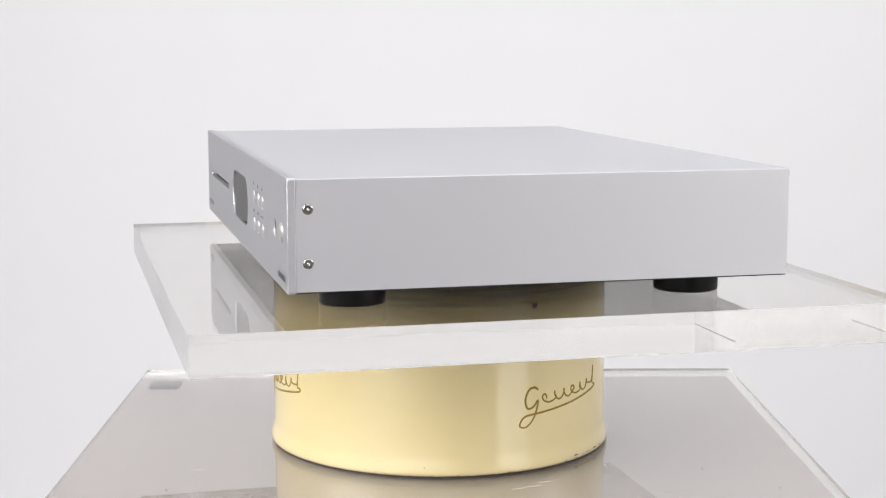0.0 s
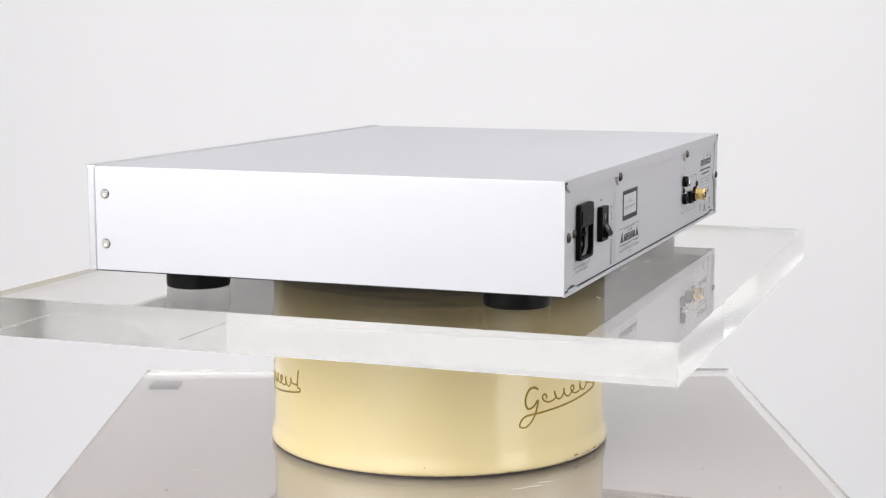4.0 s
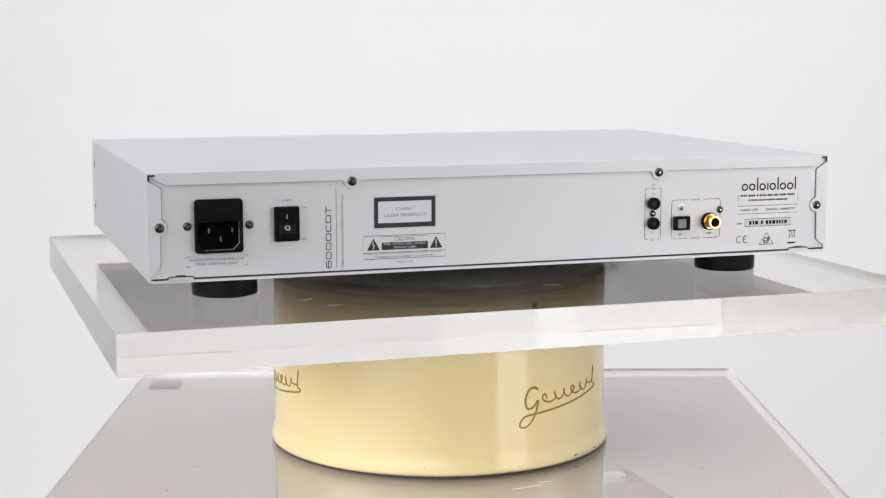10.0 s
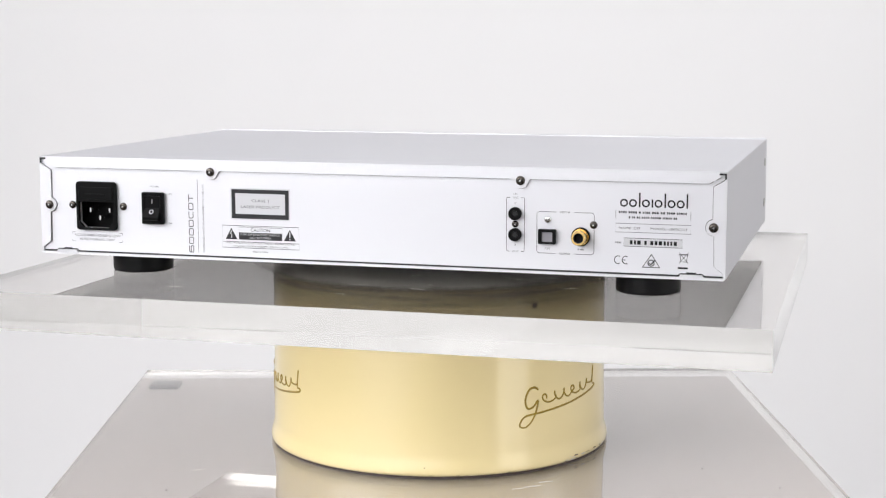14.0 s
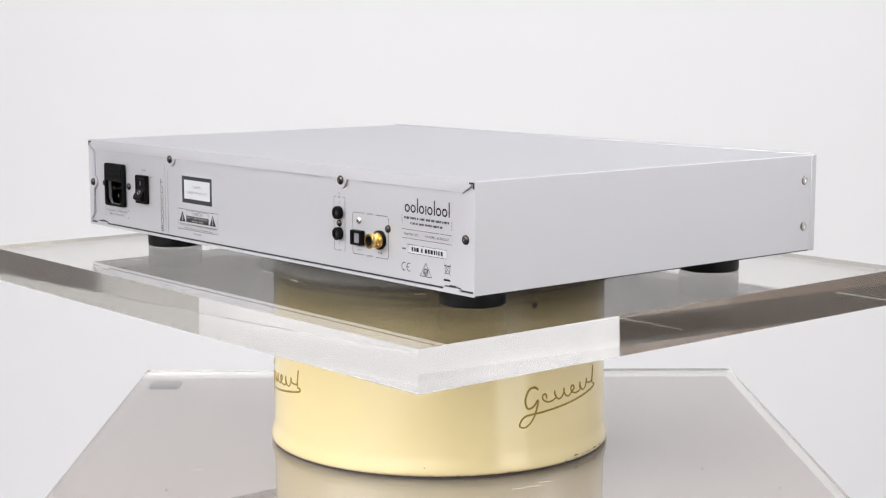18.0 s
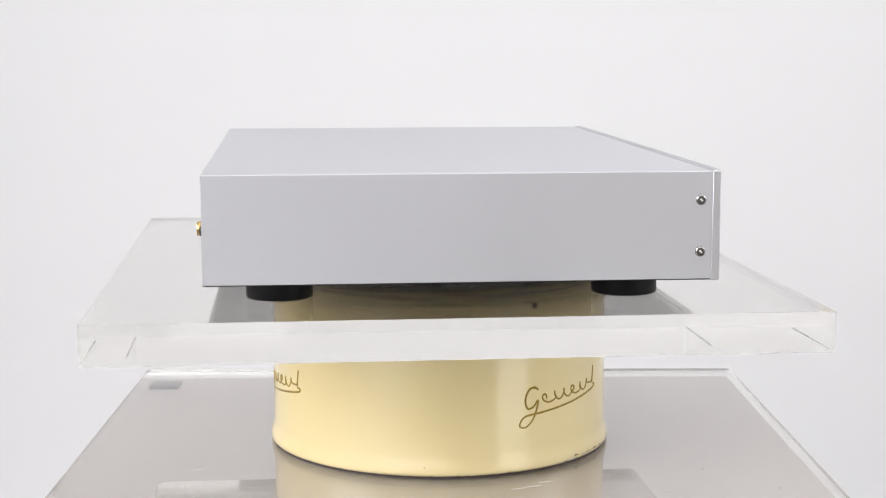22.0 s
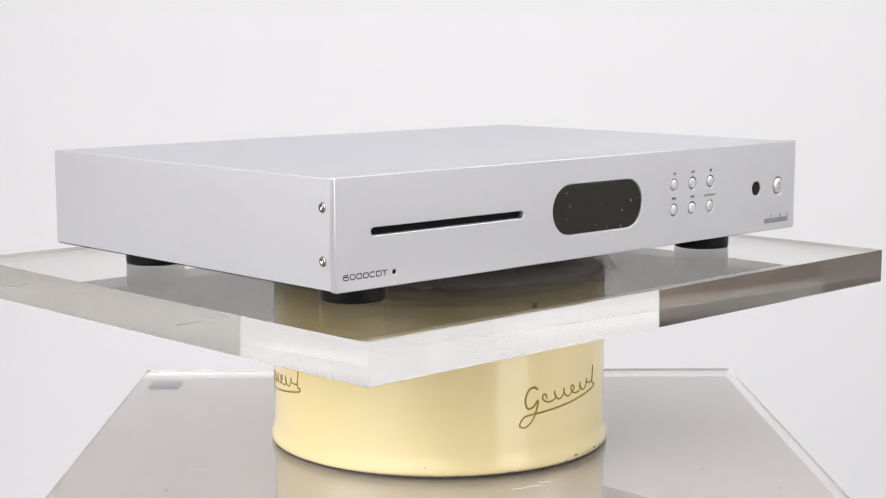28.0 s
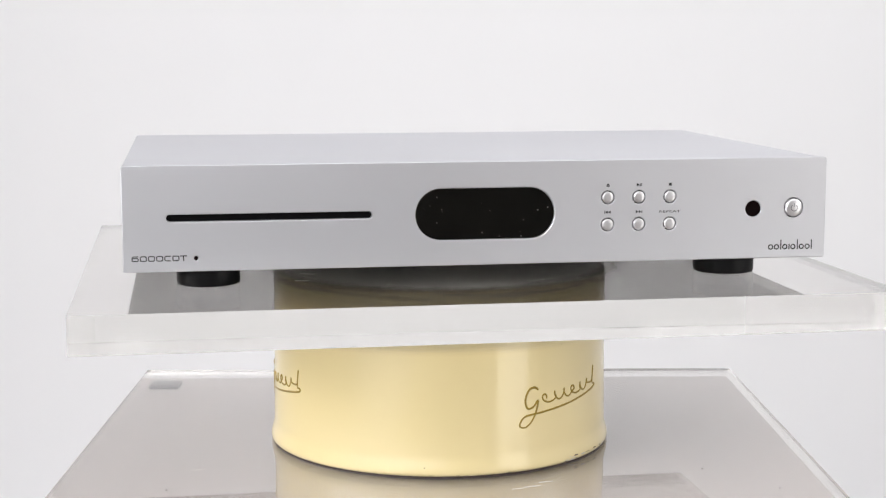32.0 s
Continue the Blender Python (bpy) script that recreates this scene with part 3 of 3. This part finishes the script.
    part("maker_mark", moved(row_of_rings(0.1885, 0.2177, 0.0199, low), FRONT), DARK_INK, pl, "dark row of ring and bar shapes")
    part("repeat_print", moved(writing("REPEAT", 0.1227, 0.0458, 0.0014, low, 0.0140), FRONT), INK, pl)

    def tri(u, v, w, h, right=True):
        return [(u, v - h / 2), (u + (w if right else -w), v), (u, v + h / 2)] if right else [(u, v - h / 2), (u, v + h / 2), (u - w, v)]

    def sign(*shapes):
        part("button_symbol", moved(joined([plate([sh], low, low + 0.00005) for sh in shapes]), FRONT), INK, pl)

    sign([(0.0811, 0.0627), (0.0837, 0.0627), (0.0824, 0.0642)], rounded(0.0811, 0.0837, 0.0619, 0.0623))
    sign(tri(0.1009, 0.0630, 0.0019, 0.0020), rounded(0.1030, 0.1034, 0.0620, 0.0640), rounded(0.1038, 0.1042, 0.0620, 0.0640))
    sign(rounded(0.1219, 0.1237, 0.0621, 0.0639))
    sign(rounded(0.0802, 0.0806, 0.0450, 0.0470), tri(0.0824, 0.0460, 0.0016, 0.0020, False), tri(0.0842, 0.0460, 0.0016, 0.0020, False))
    sign(rounded(0.1043, 0.1047, 0.0450, 0.0470), tri(0.1007, 0.0460, 0.0016, 0.0020), tri(0.1025, 0.0460, 0.0016, 0.0020))
    # feet
    foot = [(0.0, 0.0012), (0.0187, 0.0012), (0.0196, 0.0016), (0.0200, 0.0026), (0.0200, 0.0143), (0.0196, 0.0156), (0.0, 0.0156)]
    for x, y in ((-0.1654, -0.0973), (0.1764, -0.0973), (0.1764, 0.1135), (-0.1654, 0.1135)):
        part("foot", moved(lathe(foot, 48, "foot"), Matrix.Translation((x, y, 0))), RUBBER, pl, "round black foot")
    # side screws
    for side in (SIDE_A, SIDE_B):
        sign = 1 if side is SIDE_A else -1
        for z in (0.0325, 0.0628):
            c = Matrix.Translation((-0.1314 * sign, z, 0))
            part("screw_seat", moved(lathe([(0.0, 0.0002), (0.0029, 0.0002), (0.0030, 0.0001), (0.0030, -0.001), (0.0, -0.001)][::-1], 24), side @ c), GAP, pl, "dark countersunk seat")
            screw = part("screw", moved(lathe([(0.0, 0.0003), (0.0007, 0.00055), (0.0010, 0.0007), (0.0024, 0.0007), (0.0028, 0.0004), (0.0028, 0.0), (0.0, 0.0)][::-1], 24), side @ c), SIDE_SCREW, pl, "polished steel machine screw")
            part("socket", moved(lathe([(0.0, 0.0009), (0.0006, 0.0007), (0.0008, 0.0004), (0.0, 0.0004)][::-1], 6), side @ c), STEEL, screw, "bright little socket")
    build_back(pl)
    return pl


def build_back(pl):
    u0, u1 = (-CX - HALF_CASE) / PRINT, (-CX + HALF_CASE) / PRINT
    low, top = (Z0 - RISE) / PRINT, (Z1 - RISE) / PRINT
    face = -0.0012
    ink = face + 0.00012
    well = [(-0.1945, 0.0328), (-0.1775, 0.0328), (-0.1738, 0.0365), (-0.1738, 0.0495), (-0.1982, 0.0495), (-0.1982, 0.0365)]
    jacks = [(0.0903, 0.0505), (0.0903, 0.0379)]

    def flat(name, outlines, low, high, mat, parent=pl, label="", bevel=0.0):
        return part(name, moved(plate(outlines, low, high, bevel=bevel, name=name), BACK), mat, parent, label)

    def line(name, pts, width, mat, closed=False, parent=pl, up=0.0):
        return part(name, moved(ribbon(pts, width, ink + up, closed), BACK), mat, parent)

    def text(name, body, u, v, height, mat=INK, width=0.0, turn=0, parent=pl, up=0.0, thin=0.0):
        return part(name, moved(writing(body, u, v, height, ink + up, width, thin, turn), BACK), mat, parent)

    def bars(name, u_from, u_to, v, height, mat, seed, parent=pl, up=0.0, upright=False):
        """Small print that cannot be read, as a broken row of bars."""
        rnd, pieces, u = random.Random(seed), [], u_from
        while u < u_to:
            n = min(u_to, u + height * rnd.uniform(0.45, 0.85))
            o = rounded(u, n, v - height / 2, v + height / 2)
            pieces.append(plate([[(b, a) for a, b in o[::-1]] if upright else o], ink + up, ink + up + 0.00004))
            u = n + height * rnd.choice((0.28, 0.32, 0.36, 0.9))
        return part(name, moved(joined(pieces), BACK), mat, parent)

    flat("back_panel", [rounded(u0 + 0.001, u1 - 0.001, low + 0.0005, top - 0.001), well], -0.003, face, BACK_METAL, label="silver painted steel back panel")

    # folded lips of the cover, with rounded screw tabs
    def bulge(cu, cv, r, a0, a1, steps=12):
        return [(cu + r * math.cos(radians(a0 + (a1 - a0) * k / steps)), cv + r * math.sin(radians(a0 + (a1 - a0) * k / steps))) for k in range(steps + 1)]

    edge = 0.0712
    lip = [(u0 + 0.0035, top - 0.0006), (u0 + 0.0035, 0.0752), (u0 + 0.0105, edge), (-0.1122, edge), (-0.1114, edge - 0.0006)] + bulge(-0.1062, 0.0706, 0.0047, 190, 350) + \
          [(-0.1010, edge - 0.0006), (-0.1002, edge), (0.0875, edge), (0.0883, edge - 0.0006)] + bulge(0.0935, 0.0703, 0.0047, 190, 350) + \
          [(0.0987, edge - 0.0006), (0.0995, edge), (u1 - 0.0105, edge), (u1 - 0.0035, 0.0752), (u1 - 0.0035, top - 0.0006)]
    flat("top_lip", [lip], face, 0.0002, SILVER, label="folded lip of the cover with screw tabs")
    line("seam", lip[1:-1], 0.0005, GAP)
    for sign, su, sv in ((1, -0.2198, 0.0469), (-1, 0.2078, 0.0458)):
        base = u0 if sign > 0 else u1
        tab = [(base + sign * 0.0006, 0.0738), (base + sign * 0.0078, 0.0694), (base + sign * 0.0078, sv + 0.0048)]
        tab += [(su + sign * x, sv + y) for x, y in [(math.cos(radians(a)) * 0.0046, math.sin(radians(a)) * 0.0046) for a in range(70, -71, -14)]]
        tab += [(base + sign * 0.0070, sv - 0.0048), (base + sign * 0.0066, 0.0232), (base + sign * 0.0020, 0.0196), (base + sign * 0.0006, 0.0196)]
        flat("side_lip", [tab if sign < 0 else tab[::-1]], face, 0.0002, SILVER)
        line("seam", tab[:-1], 0.0008, GAP)
        line("seam", [(base + sign * 0.0010, 0.0200), (base + sign * 0.0010, low + 0.0010)], 0.0013, GAP)
        hook = [(base + sign * x, y) for x, y in ((0.0004, 0.0774), (0.0046, 0.0774), (0.0046, 0.0763), (0.0015, 0.0763), (0.0015, 0.0738), (0.0004, 0.0738))]
        flat("corner_notch", [hook if sign < 0 else hook[::-1]], 0.0002, 0.0003, GAP)
    flat("bottom_lip", [rounded(u0 + 0.0008, u1 - 0.0008, low - 0.0007, low + 0.0008)], face, 0.0003, SILVER)
    line("seam", [(u0 + 0.001, low + 0.0012), (u1 - 0.001, low + 0.0012)], 0.0013, GAP)
    for a, b in ((-0.2161, -0.2000), (0.1876, 0.2031)):
        flat("bottom_tab", [[(a, low + 0.0002), (b, low + 0.0002), (b - 0.0016, low + 0.0022), (a + 0.0016, low + 0.0022)]], face, 0.0003, SILVER)
        line("seam", [(a - 0.0003, low + 0.0012), (a + 0.0013, low + 0.0026), (b - 0.0013, low + 0.0026), (b + 0.0003, low + 0.0012)], 0.0007, GAP)
        flat("tab_slot", [rounded((a + b) / 2 - 0.0029, (a + b) / 2 + 0.0029, low + 0.0023, low + 0.0035)], face, face + 0.0002, GAP)

    # mains inlet
    inlet = flat("power_inlet", [rounded(-0.1999, -0.1719, 0.0313, 0.0626, 0.0022), well], face, 0.0018, BLACK_PLASTIC, label="black mains inlet with a fuse drawer", bevel=0.0004)
    flat("well_back", [rounded(-0.2000, -0.1720, 0.0315, 0.0505)], -0.016, -0.013, BLACK_PLASTIC, inlet)
    flat("fuse_drawer", [rounded(-0.1978, -0.1737, 0.0513, 0.0592, 0.0008)], 0.0018, 0.0024, BLACK_PLASTIC, inlet, bevel=0.0003)
    flat("drawer_grip", [rounded(-0.1925, -0.1790, 0.0535, 0.0548, 0.0004)], 0.0024, 0.0028, BLACK_PLASTIC, inlet)
    for u, v in ((-0.1914, 0.0441), (-0.1778, 0.0441), (-0.1846, 0.0391)):
        flat("contact_pin", [rounded(u - 0.0005, u + 0.0005, v - 0.0014, v + 0.0014, 0.0003)], -0.013, -0.0015, STEEL, inlet, "bright steel contact pin")

    # rocker switch, pressed in at the top
    switch = flat("rocker_switch", [rounded(-0.1534, -0.1386, 0.0365, 0.0568, 0.0009), rounded(-0.1514, -0.1406, 0.0388, 0.0546, 0.0004)], face, 0.0020, BLACK_PLASTIC, label="black power rocker switch", bevel=0.0004)
    bm = bmesh.new()
    prof = [(0.0390, -0.001), (0.0544, -0.001), (0.0544, 0.0018), (0.0470, 0.0016), (0.0412, 0.0052), (0.0396, 0.0050), (0.0390, 0.0040)]
    ends = [[bm.verts.new((u, v, w)) for v, w in prof] for u in (-0.1512, -0.1408)]
    for k in range(len(prof)):
        m = (k + 1) % len(prof)
        bm.faces.new((ends[0][k], ends[0][m], ends[1][m], ends[1][k]))
    for e in ends:
        bm.faces.new(e)
    part("rocker", moved(finish(bm, "rocker"), BACK), BLACK_PLASTIC, switch, "black tilted rocker")
    part("on_mark", moved(plate([rounded(-0.14630, -0.14590, 0.0496, 0.0524)], 0.0018, 0.00192), BACK), WHITE_LABEL, switch)
    ring = ribbon(disc(0, 0, 0.0013, 20), 0.0004, 0.0, True)
    part("off_mark", moved(ring, BACK @ Matrix.Translation((-0.1461, 0.0446, 0.00325)) @ pose(0, 0, 0, -31.8)), WHITE_LABEL, switch)
    text("switch_print", "POWER", -0.1455, 0.0603, 0.0012, PALE_INK)
    text("switch_print", "ON", -0.1350, 0.0559, 0.0011, PALE_INK)
    text("switch_print", "OFF", -0.1350, 0.0371, 0.0011, PALE_INK)

    # screws
    def screw(u, v, r, mat=NICKEL, low=0.0002, parent=pl):
        at = BACK @ Matrix.Translation((u, v, low))
        ob = part("screw", moved(lathe([(0, 0), (r, 0), (r, 0.0003), (r * 0.93, 0.0007), (r * 0.80, 0.0011), (r * 0.58, 0.0014), (0, 0.0015)], 28, "screw"), at), mat, parent, "domed nickel screw")
        for turn in (20, 110):
            part("cross_slot", moved(plate([rounded(-r * 0.52, r * 0.52, -r * 0.15, r * 0.15)], 0.00135, 0.00155 + turn * 1e-7), at @ pose(0, 0, 0, 0, 0, turn)), GAP, ob)
        part("slot_floor", moved(lathe([(0, 0.00150), (r * 0.17, 0.00150), (r * 0.17, 0.0016), (0, 0.0016)], 10), at), STEEL, ob)

    for u, v in ((-0.1062, 0.0706), (0.0935, 0.0703), (-0.2198, 0.0469), (0.2078, 0.0458)):
        screw(u, v, 0.0028)
    screw(-0.2038, 0.0471, 0.0025, low=face)
    screw(-0.1677, 0.0469, 0.0025, low=face)
    screw(0.0902, 0.0441, 0.0021, low=face)
    screw(0.1100, 0.0475, 0.0022, STEEL, low=face)
    screw(0.1376, 0.0450, 0.0023, low=face)

    # prints beside the switch
    text("rating_print", "AC220-240V~50/60Hz 22W", -0.1868, 0.0276, 0.0015, PALE_INK, 0.0330)
    text("rating_print", "FUSE T630mAL 250V", -0.1868, 0.0250, 0.0014, PALE_INK, 0.0245)
    for a, b in ((-0.2046, 1), (-0.1690, -1)):
        line("rating_bracket", [(a + b * 0.0022, 0.0295), (a, 0.0295), (a, 0.0282)], 0.0003, PALE_INK)
        line("rating_bracket", [(a + b * 0.0022, 0.0235), (a, 0.0235), (a, 0.0248)], 0.0003, PALE_INK)
    part("model_print", moved(square_lettering("6000CDT", -0.0190, 0.0190, -0.0017, 0.0017, 0.0005, 0.0), BACK @ Matrix.Translation((-0.1206, 0.0380, ink)) @ pose(0, 0, 0, 0, 0, 90)), INK, pl, "grey printed model number")
    line("rule", [(-0.1158, 0.0193), (-0.1158, 0.0660)], 0.00025, INK)
    text("side_print", "DESIGNED AND ENGINEERED IN THE U.K.", -0.1121, 0.0414, 0.0012, PALE_INK, 0.0435, 90)

    # laser label
    label = flat("laser_label", [rounded(-0.0934, -0.0536, 0.0410, 0.0610)], face, face + 0.0001, WHITE_LABEL, label="white laser label with a grey frame")
    flat("label_frame", [rounded(-0.0926, -0.0543, 0.0418, 0.0602), rounded(-0.0901, -0.0567, 0.0447, 0.0577)], ink, ink + 0.0001, INK, label)
    text("label_print", "CLASS 1", -0.0734, 0.0532, 0.0018, PALE_INK, 0.0115, parent=label)
    text("label_print", "LASER PRODUCT", -0.0734, 0.0493, 0.0018, PALE_INK, 0.0260, parent=label)

    # caution label
    caution = flat("caution_label", [rounded(-0.0991, -0.0477, 0.0232, 0.0372)], face, face + 0.00008, BACK_METAL, label="printed caution panel with warning triangles")
    line("border", rounded(-0.0991, -0.0477, 0.0232, 0.0372), 0.0003, INK, True, caution)
    line("rule", [(-0.0991, 0.0270), (-0.0477, 0.0270)], 0.0003, INK, parent=caution)
    flat("warning_triangle", [[(-0.0971, 0.0285), (-0.0891, 0.0285), (-0.0931, 0.0357)]], ink, ink + 0.00006, INK, caution)
    flat("warning_triangle", [[(-0.0578, 0.0285), (-0.0498, 0.0285), (-0.0538, 0.0357)]], ink, ink + 0.00006, INK, caution)
    up = 0.00008
    line("flash", [(-0.0930, 0.0340), (-0.0937, 0.0320), (-0.0926, 0.0316), (-0.0933, 0.0292)], 0.0006, WHITE_LABEL, parent=caution, up=up)
    line("exclamation", [(-0.0538, 0.0341), (-0.0538, 0.0307)], 0.0007, WHITE_LABEL, parent=caution, up=up)
    line("exclamation", [(-0.0538, 0.0299), (-0.0538, 0.0292)], 0.0007, WHITE_LABEL, parent=caution, up=up)
    line("frame", rounded(-0.0880, -0.0590, 0.0286, 0.0364), 0.00025, INK, True, caution)
    text("caution_print", "CAUTION", -0.0735, 0.0347, 0.0020, INK, 0.0130, parent=caution)
    flat("dark_band", [rounded(-0.0880, -0.0590, 0.0286, 0.0330)], ink, ink + 0.00006, INK, caution)
    text("band_print", "RISK OF ELECTRIC SHOCK", -0.0735, 0.0319, 0.0013, WHITE_LABEL, 0.0265, parent=caution, up=up)
    text("band_print", "DO NOT OPEN", -0.0735, 0.0298, 0.0013, WHITE_LABEL, 0.0140, parent=caution, up=up)
    text("small_print", "AVIS: RISQUE DE CHOC ELECTRIQUE - NE PAS OUVRIR", -0.0735, 0.0262, 0.0010, INK, 0.0460, parent=caution)
    text("small_print", "WARNING: SHOCK HAZARD - DO NOT OPEN", -0.0735, 0.0243, 0.0010, INK, 0.0370, parent=caution)
    text("origin_print", "Made in China", -0.0735, 0.0211, 0.0012, INK)

    # control jacks
    for u, v in jacks:
        j = part("jack_socket", moved(lathe([(0, -0.001), (0.0039, -0.001), (0.0039, 0.0016), (0.0035, 0.0021), (0.0021, 0.0021), (0.0018, 0.0012), (0.0, 0.0012)], 28), BACK @ Matrix.Translation((u, v, 0))), BLACK_PLASTIC, pl, "black round jack socket")
        part("jack_hole", moved(lathe([(0, 0.00125), (0.0015, 0.00125), (0.0015, 0.0013), (0, 0.0013)], 20), BACK @ Matrix.Translation((u, v, 0))), GAP, j)
    line("jack_frame", [(0.0870, 0.0600), (0.0850, 0.0600), (0.0848, 0.0590), (0.0848, 0.0288), (0.0852, 0.0278), (0.0870, 0.0276)], 0.0003, INK)
    line("jack_frame", [(0.0938, 0.0600), (0.0956, 0.0600), (0.0958, 0.0590), (0.0958, 0.0288), (0.0954, 0.0278), (0.0938, 0.0276)], 0.0003, INK)
    text("jack_print", "12V", 0.0903, 0.0621, 0.0011, PALE_INK)
    text("jack_print", "TRIG", 0.0903, 0.0600, 0.0011, PALE_INK)
    text("jack_print", "A", 0.0903, 0.0567, 0.0011, PALE_INK)
    text("jack_print", "B", 0.0903, 0.0318, 0.0011, PALE_INK)
    text("jack_print", "OUT", 0.0903, 0.0276, 0.0012, PALE_INK)

    # digital outputs
    line("output_frame", [(0.1150, 0.0521), (0.1046, 0.0521), (0.1034, 0.0509), (0.1034, 0.0285), (0.1046, 0.0273), (0.1150, 0.0273)], 0.0003, INK)
    line("output_frame", [(0.1260, 0.0521), (0.1367, 0.0521), (0.1379, 0.0509), (0.1379, 0.0285), (0.1367, 0.0273), (0.1260, 0.0273)], 0.0003, INK)
    text("output_print", "DIGITAL", 0.1205, 0.0521, 0.0012, INK)
    text("output_print", "OUTPUT", 0.1205, 0.0273, 0.0012, INK)
    text("output_print", "OPT", 0.1100, 0.0300, 0.0012, PALE_INK)
    bars("output_print", 0.1283, 0.1318, 0.0302, 0.0010, PALE_INK, 8)
    opt = flat("optical_socket", [rounded(0.1047, 0.1152, 0.0330, 0.0418, 0.0005), rounded(0.1067, 0.1134, 0.0343, 0.0402, 0.0006)], face, 0.0022, BLACK_PLASTIC, label="square black optical socket", bevel=0.0003)
    flat("shutter", [rounded(0.1064, 0.1137, 0.0340, 0.0405)], face, 0.0006, SHUTTER, opt, "grey shutter flap", bevel=0.0003)
    at = BACK @ Matrix.Translation((0.1301, 0.0379, 0))
    coax = part("coaxial_socket", moved(lathe([(0.0030, 0.0076), (0.0041, 0.0076), (0.0044, 0.0073), (0.0044, 0.0052), (0.0041, 0.0049), (0.0041, 0.0016), (0.0049, 0.0016), (0.0049, face)], 36), at), GOLD, pl, "gold-plated coaxial socket")
    part("socket_bore", moved(lathe([(0.0030, 0.0076), (0.0030, 0.002), (0.0, 0.002)], 28), at), GAP, coax)
    part("insulator_ring", moved(lathe([(0.0, face), (0.0056, face), (0.0056, 0.0006), (0.0048, 0.0008), (0.0, 0.0008)], 36), at), BLACK_PLASTIC, coax)

    # maker's block: marks, bars and label
    part("maker_mark", moved(row_of_rings(0.1530, 0.1922, 0.0564, ink), BACK), DARK_INK, pl, "dark row of ring and bar shapes")
    bars("small_print", 0.1524, 0.1920, 0.0533, 0.0013, INK, 9)
    bars("small_print", 0.1583, 0.1866, 0.0503, 0.0012, INK, 10)
    line("rule", [(0.1506, 0.0543), (0.1506, 0.0495)], 0.00025, INK)
    line("rule", [(0.1944, 0.0543), (0.1944, 0.0495)], 0.00025, INK)
    line("type_frame", rounded(0.1506, 0.1946, 0.0415, 0.0466), 0.00025, INK, True)
    text("type_print", "NAME: CD", 0.1588, 0.0440, 0.0013, INK, 0.0125)
    text("type_print", "MODEL: 6000CDT", 0.1820, 0.0440, 0.0013, INK, 0.0215)
    serial = flat("serial_label", [rounded(0.1556, 0.1898, 0.0332, 0.0381)], face, face + 0.0001, WHITE_LABEL, label="small white serial label with dark bars")
    line("border", rounded(0.1556, 0.1898, 0.0332, 0.0381), 0.0003, INK, True, serial)
    bars("serial_print", 0.1592, 0.1872, 0.0356, 0.0024, DARK_INK, 12, serial)
    bars("small_print", 0.1506, 0.1540, 0.0353, 0.0010, PALE_INK, 13)
    line("approval_mark", [(0.1523 + 0.0021 * math.cos(radians(a)), 0.0250 + 0.0023 * math.sin(radians(a))) for a in range(60, 301, 20)], 0.0005, DARK_INK)
    line("approval_mark", [(0.1569 + 0.0021 * math.cos(radians(a)), 0.0250 + 0.0023 * math.sin(radians(a))) for a in range(60, 301, 20)], 0.0005, DARK_INK)
    line("approval_mark", [(0.1549, 0.0250), (0.1568, 0.0250)], 0.0005, DARK_INK)
    line("approval_triangle", [(0.1668, 0.0212), (0.1769, 0.0212), (0.1720, 0.0288)], 0.0008, DARK_INK, True)
    line("approval_triangle", disc(0.1718, 0.0237, 0.0018, 16), 0.0006, DARK_INK, True)
    line("approval_triangle", [(0.1704, 0.0238), (0.1716, 0.0227), (0.1744, 0.0258)], 0.0008, DARK_INK)
    line("bin_symbol", [(0.1886, 0.0292), (0.1892, 0.0252), (0.1924, 0.0252), (0.1930, 0.0292)], 0.0004, INK)
    line("bin_symbol", [(0.1880, 0.0294), (0.1934, 0.0294)], 0.0006, INK)
    line("bin_symbol", [(0.1882, 0.0306), (0.1934, 0.0243)], 0.0003, INK)
    line("bin_symbol", [(0.1934, 0.0306), (0.1882, 0.0243)], 0.0003, INK)
    flat("bin_bar", [rounded(0.1875, 0.1933, 0.0209, 0.0220)], ink, ink + 0.00005, DARK_INK)


build_room()
build_backdrop()
build_plinth()
build_drum()
PLATFORM = build_platform()
PLAYER = build_player()


def motions():
    """The platform and the player turn together round the drum's axis."""
    angles = (-76.01, -84.58, -93.16, -101.74, -110.33, -118.92, -127.50, -136.05, -144.60, -153.13, -161.64, -170.15, -178.67, -187.19, -195.72, -204.27, -212.82,
              -221.39, -229.98, -238.57, -247.16, -255.76, -264.38, -272.99, -281.61, -290.24, -298.88, -307.53, -316.19, -324.82, -333.46, -342.09, -350.72)
    rows = [(float(t), a) for t, a in enumerate(angles)]
    rows.insert(1, (0.2, -76.01 - 1.714))
    rows.insert(-1, (31.8, -350.72 + 1.726))
    # the platform sits a little askew under the player
    for ob, lead in ((PLATFORM, 0.34), (PLAYER, 0.0)):
        walk(ob, [(t, pose(0, 0, 0, 0, 0, a + lead)) for t, a in rows])


motions()
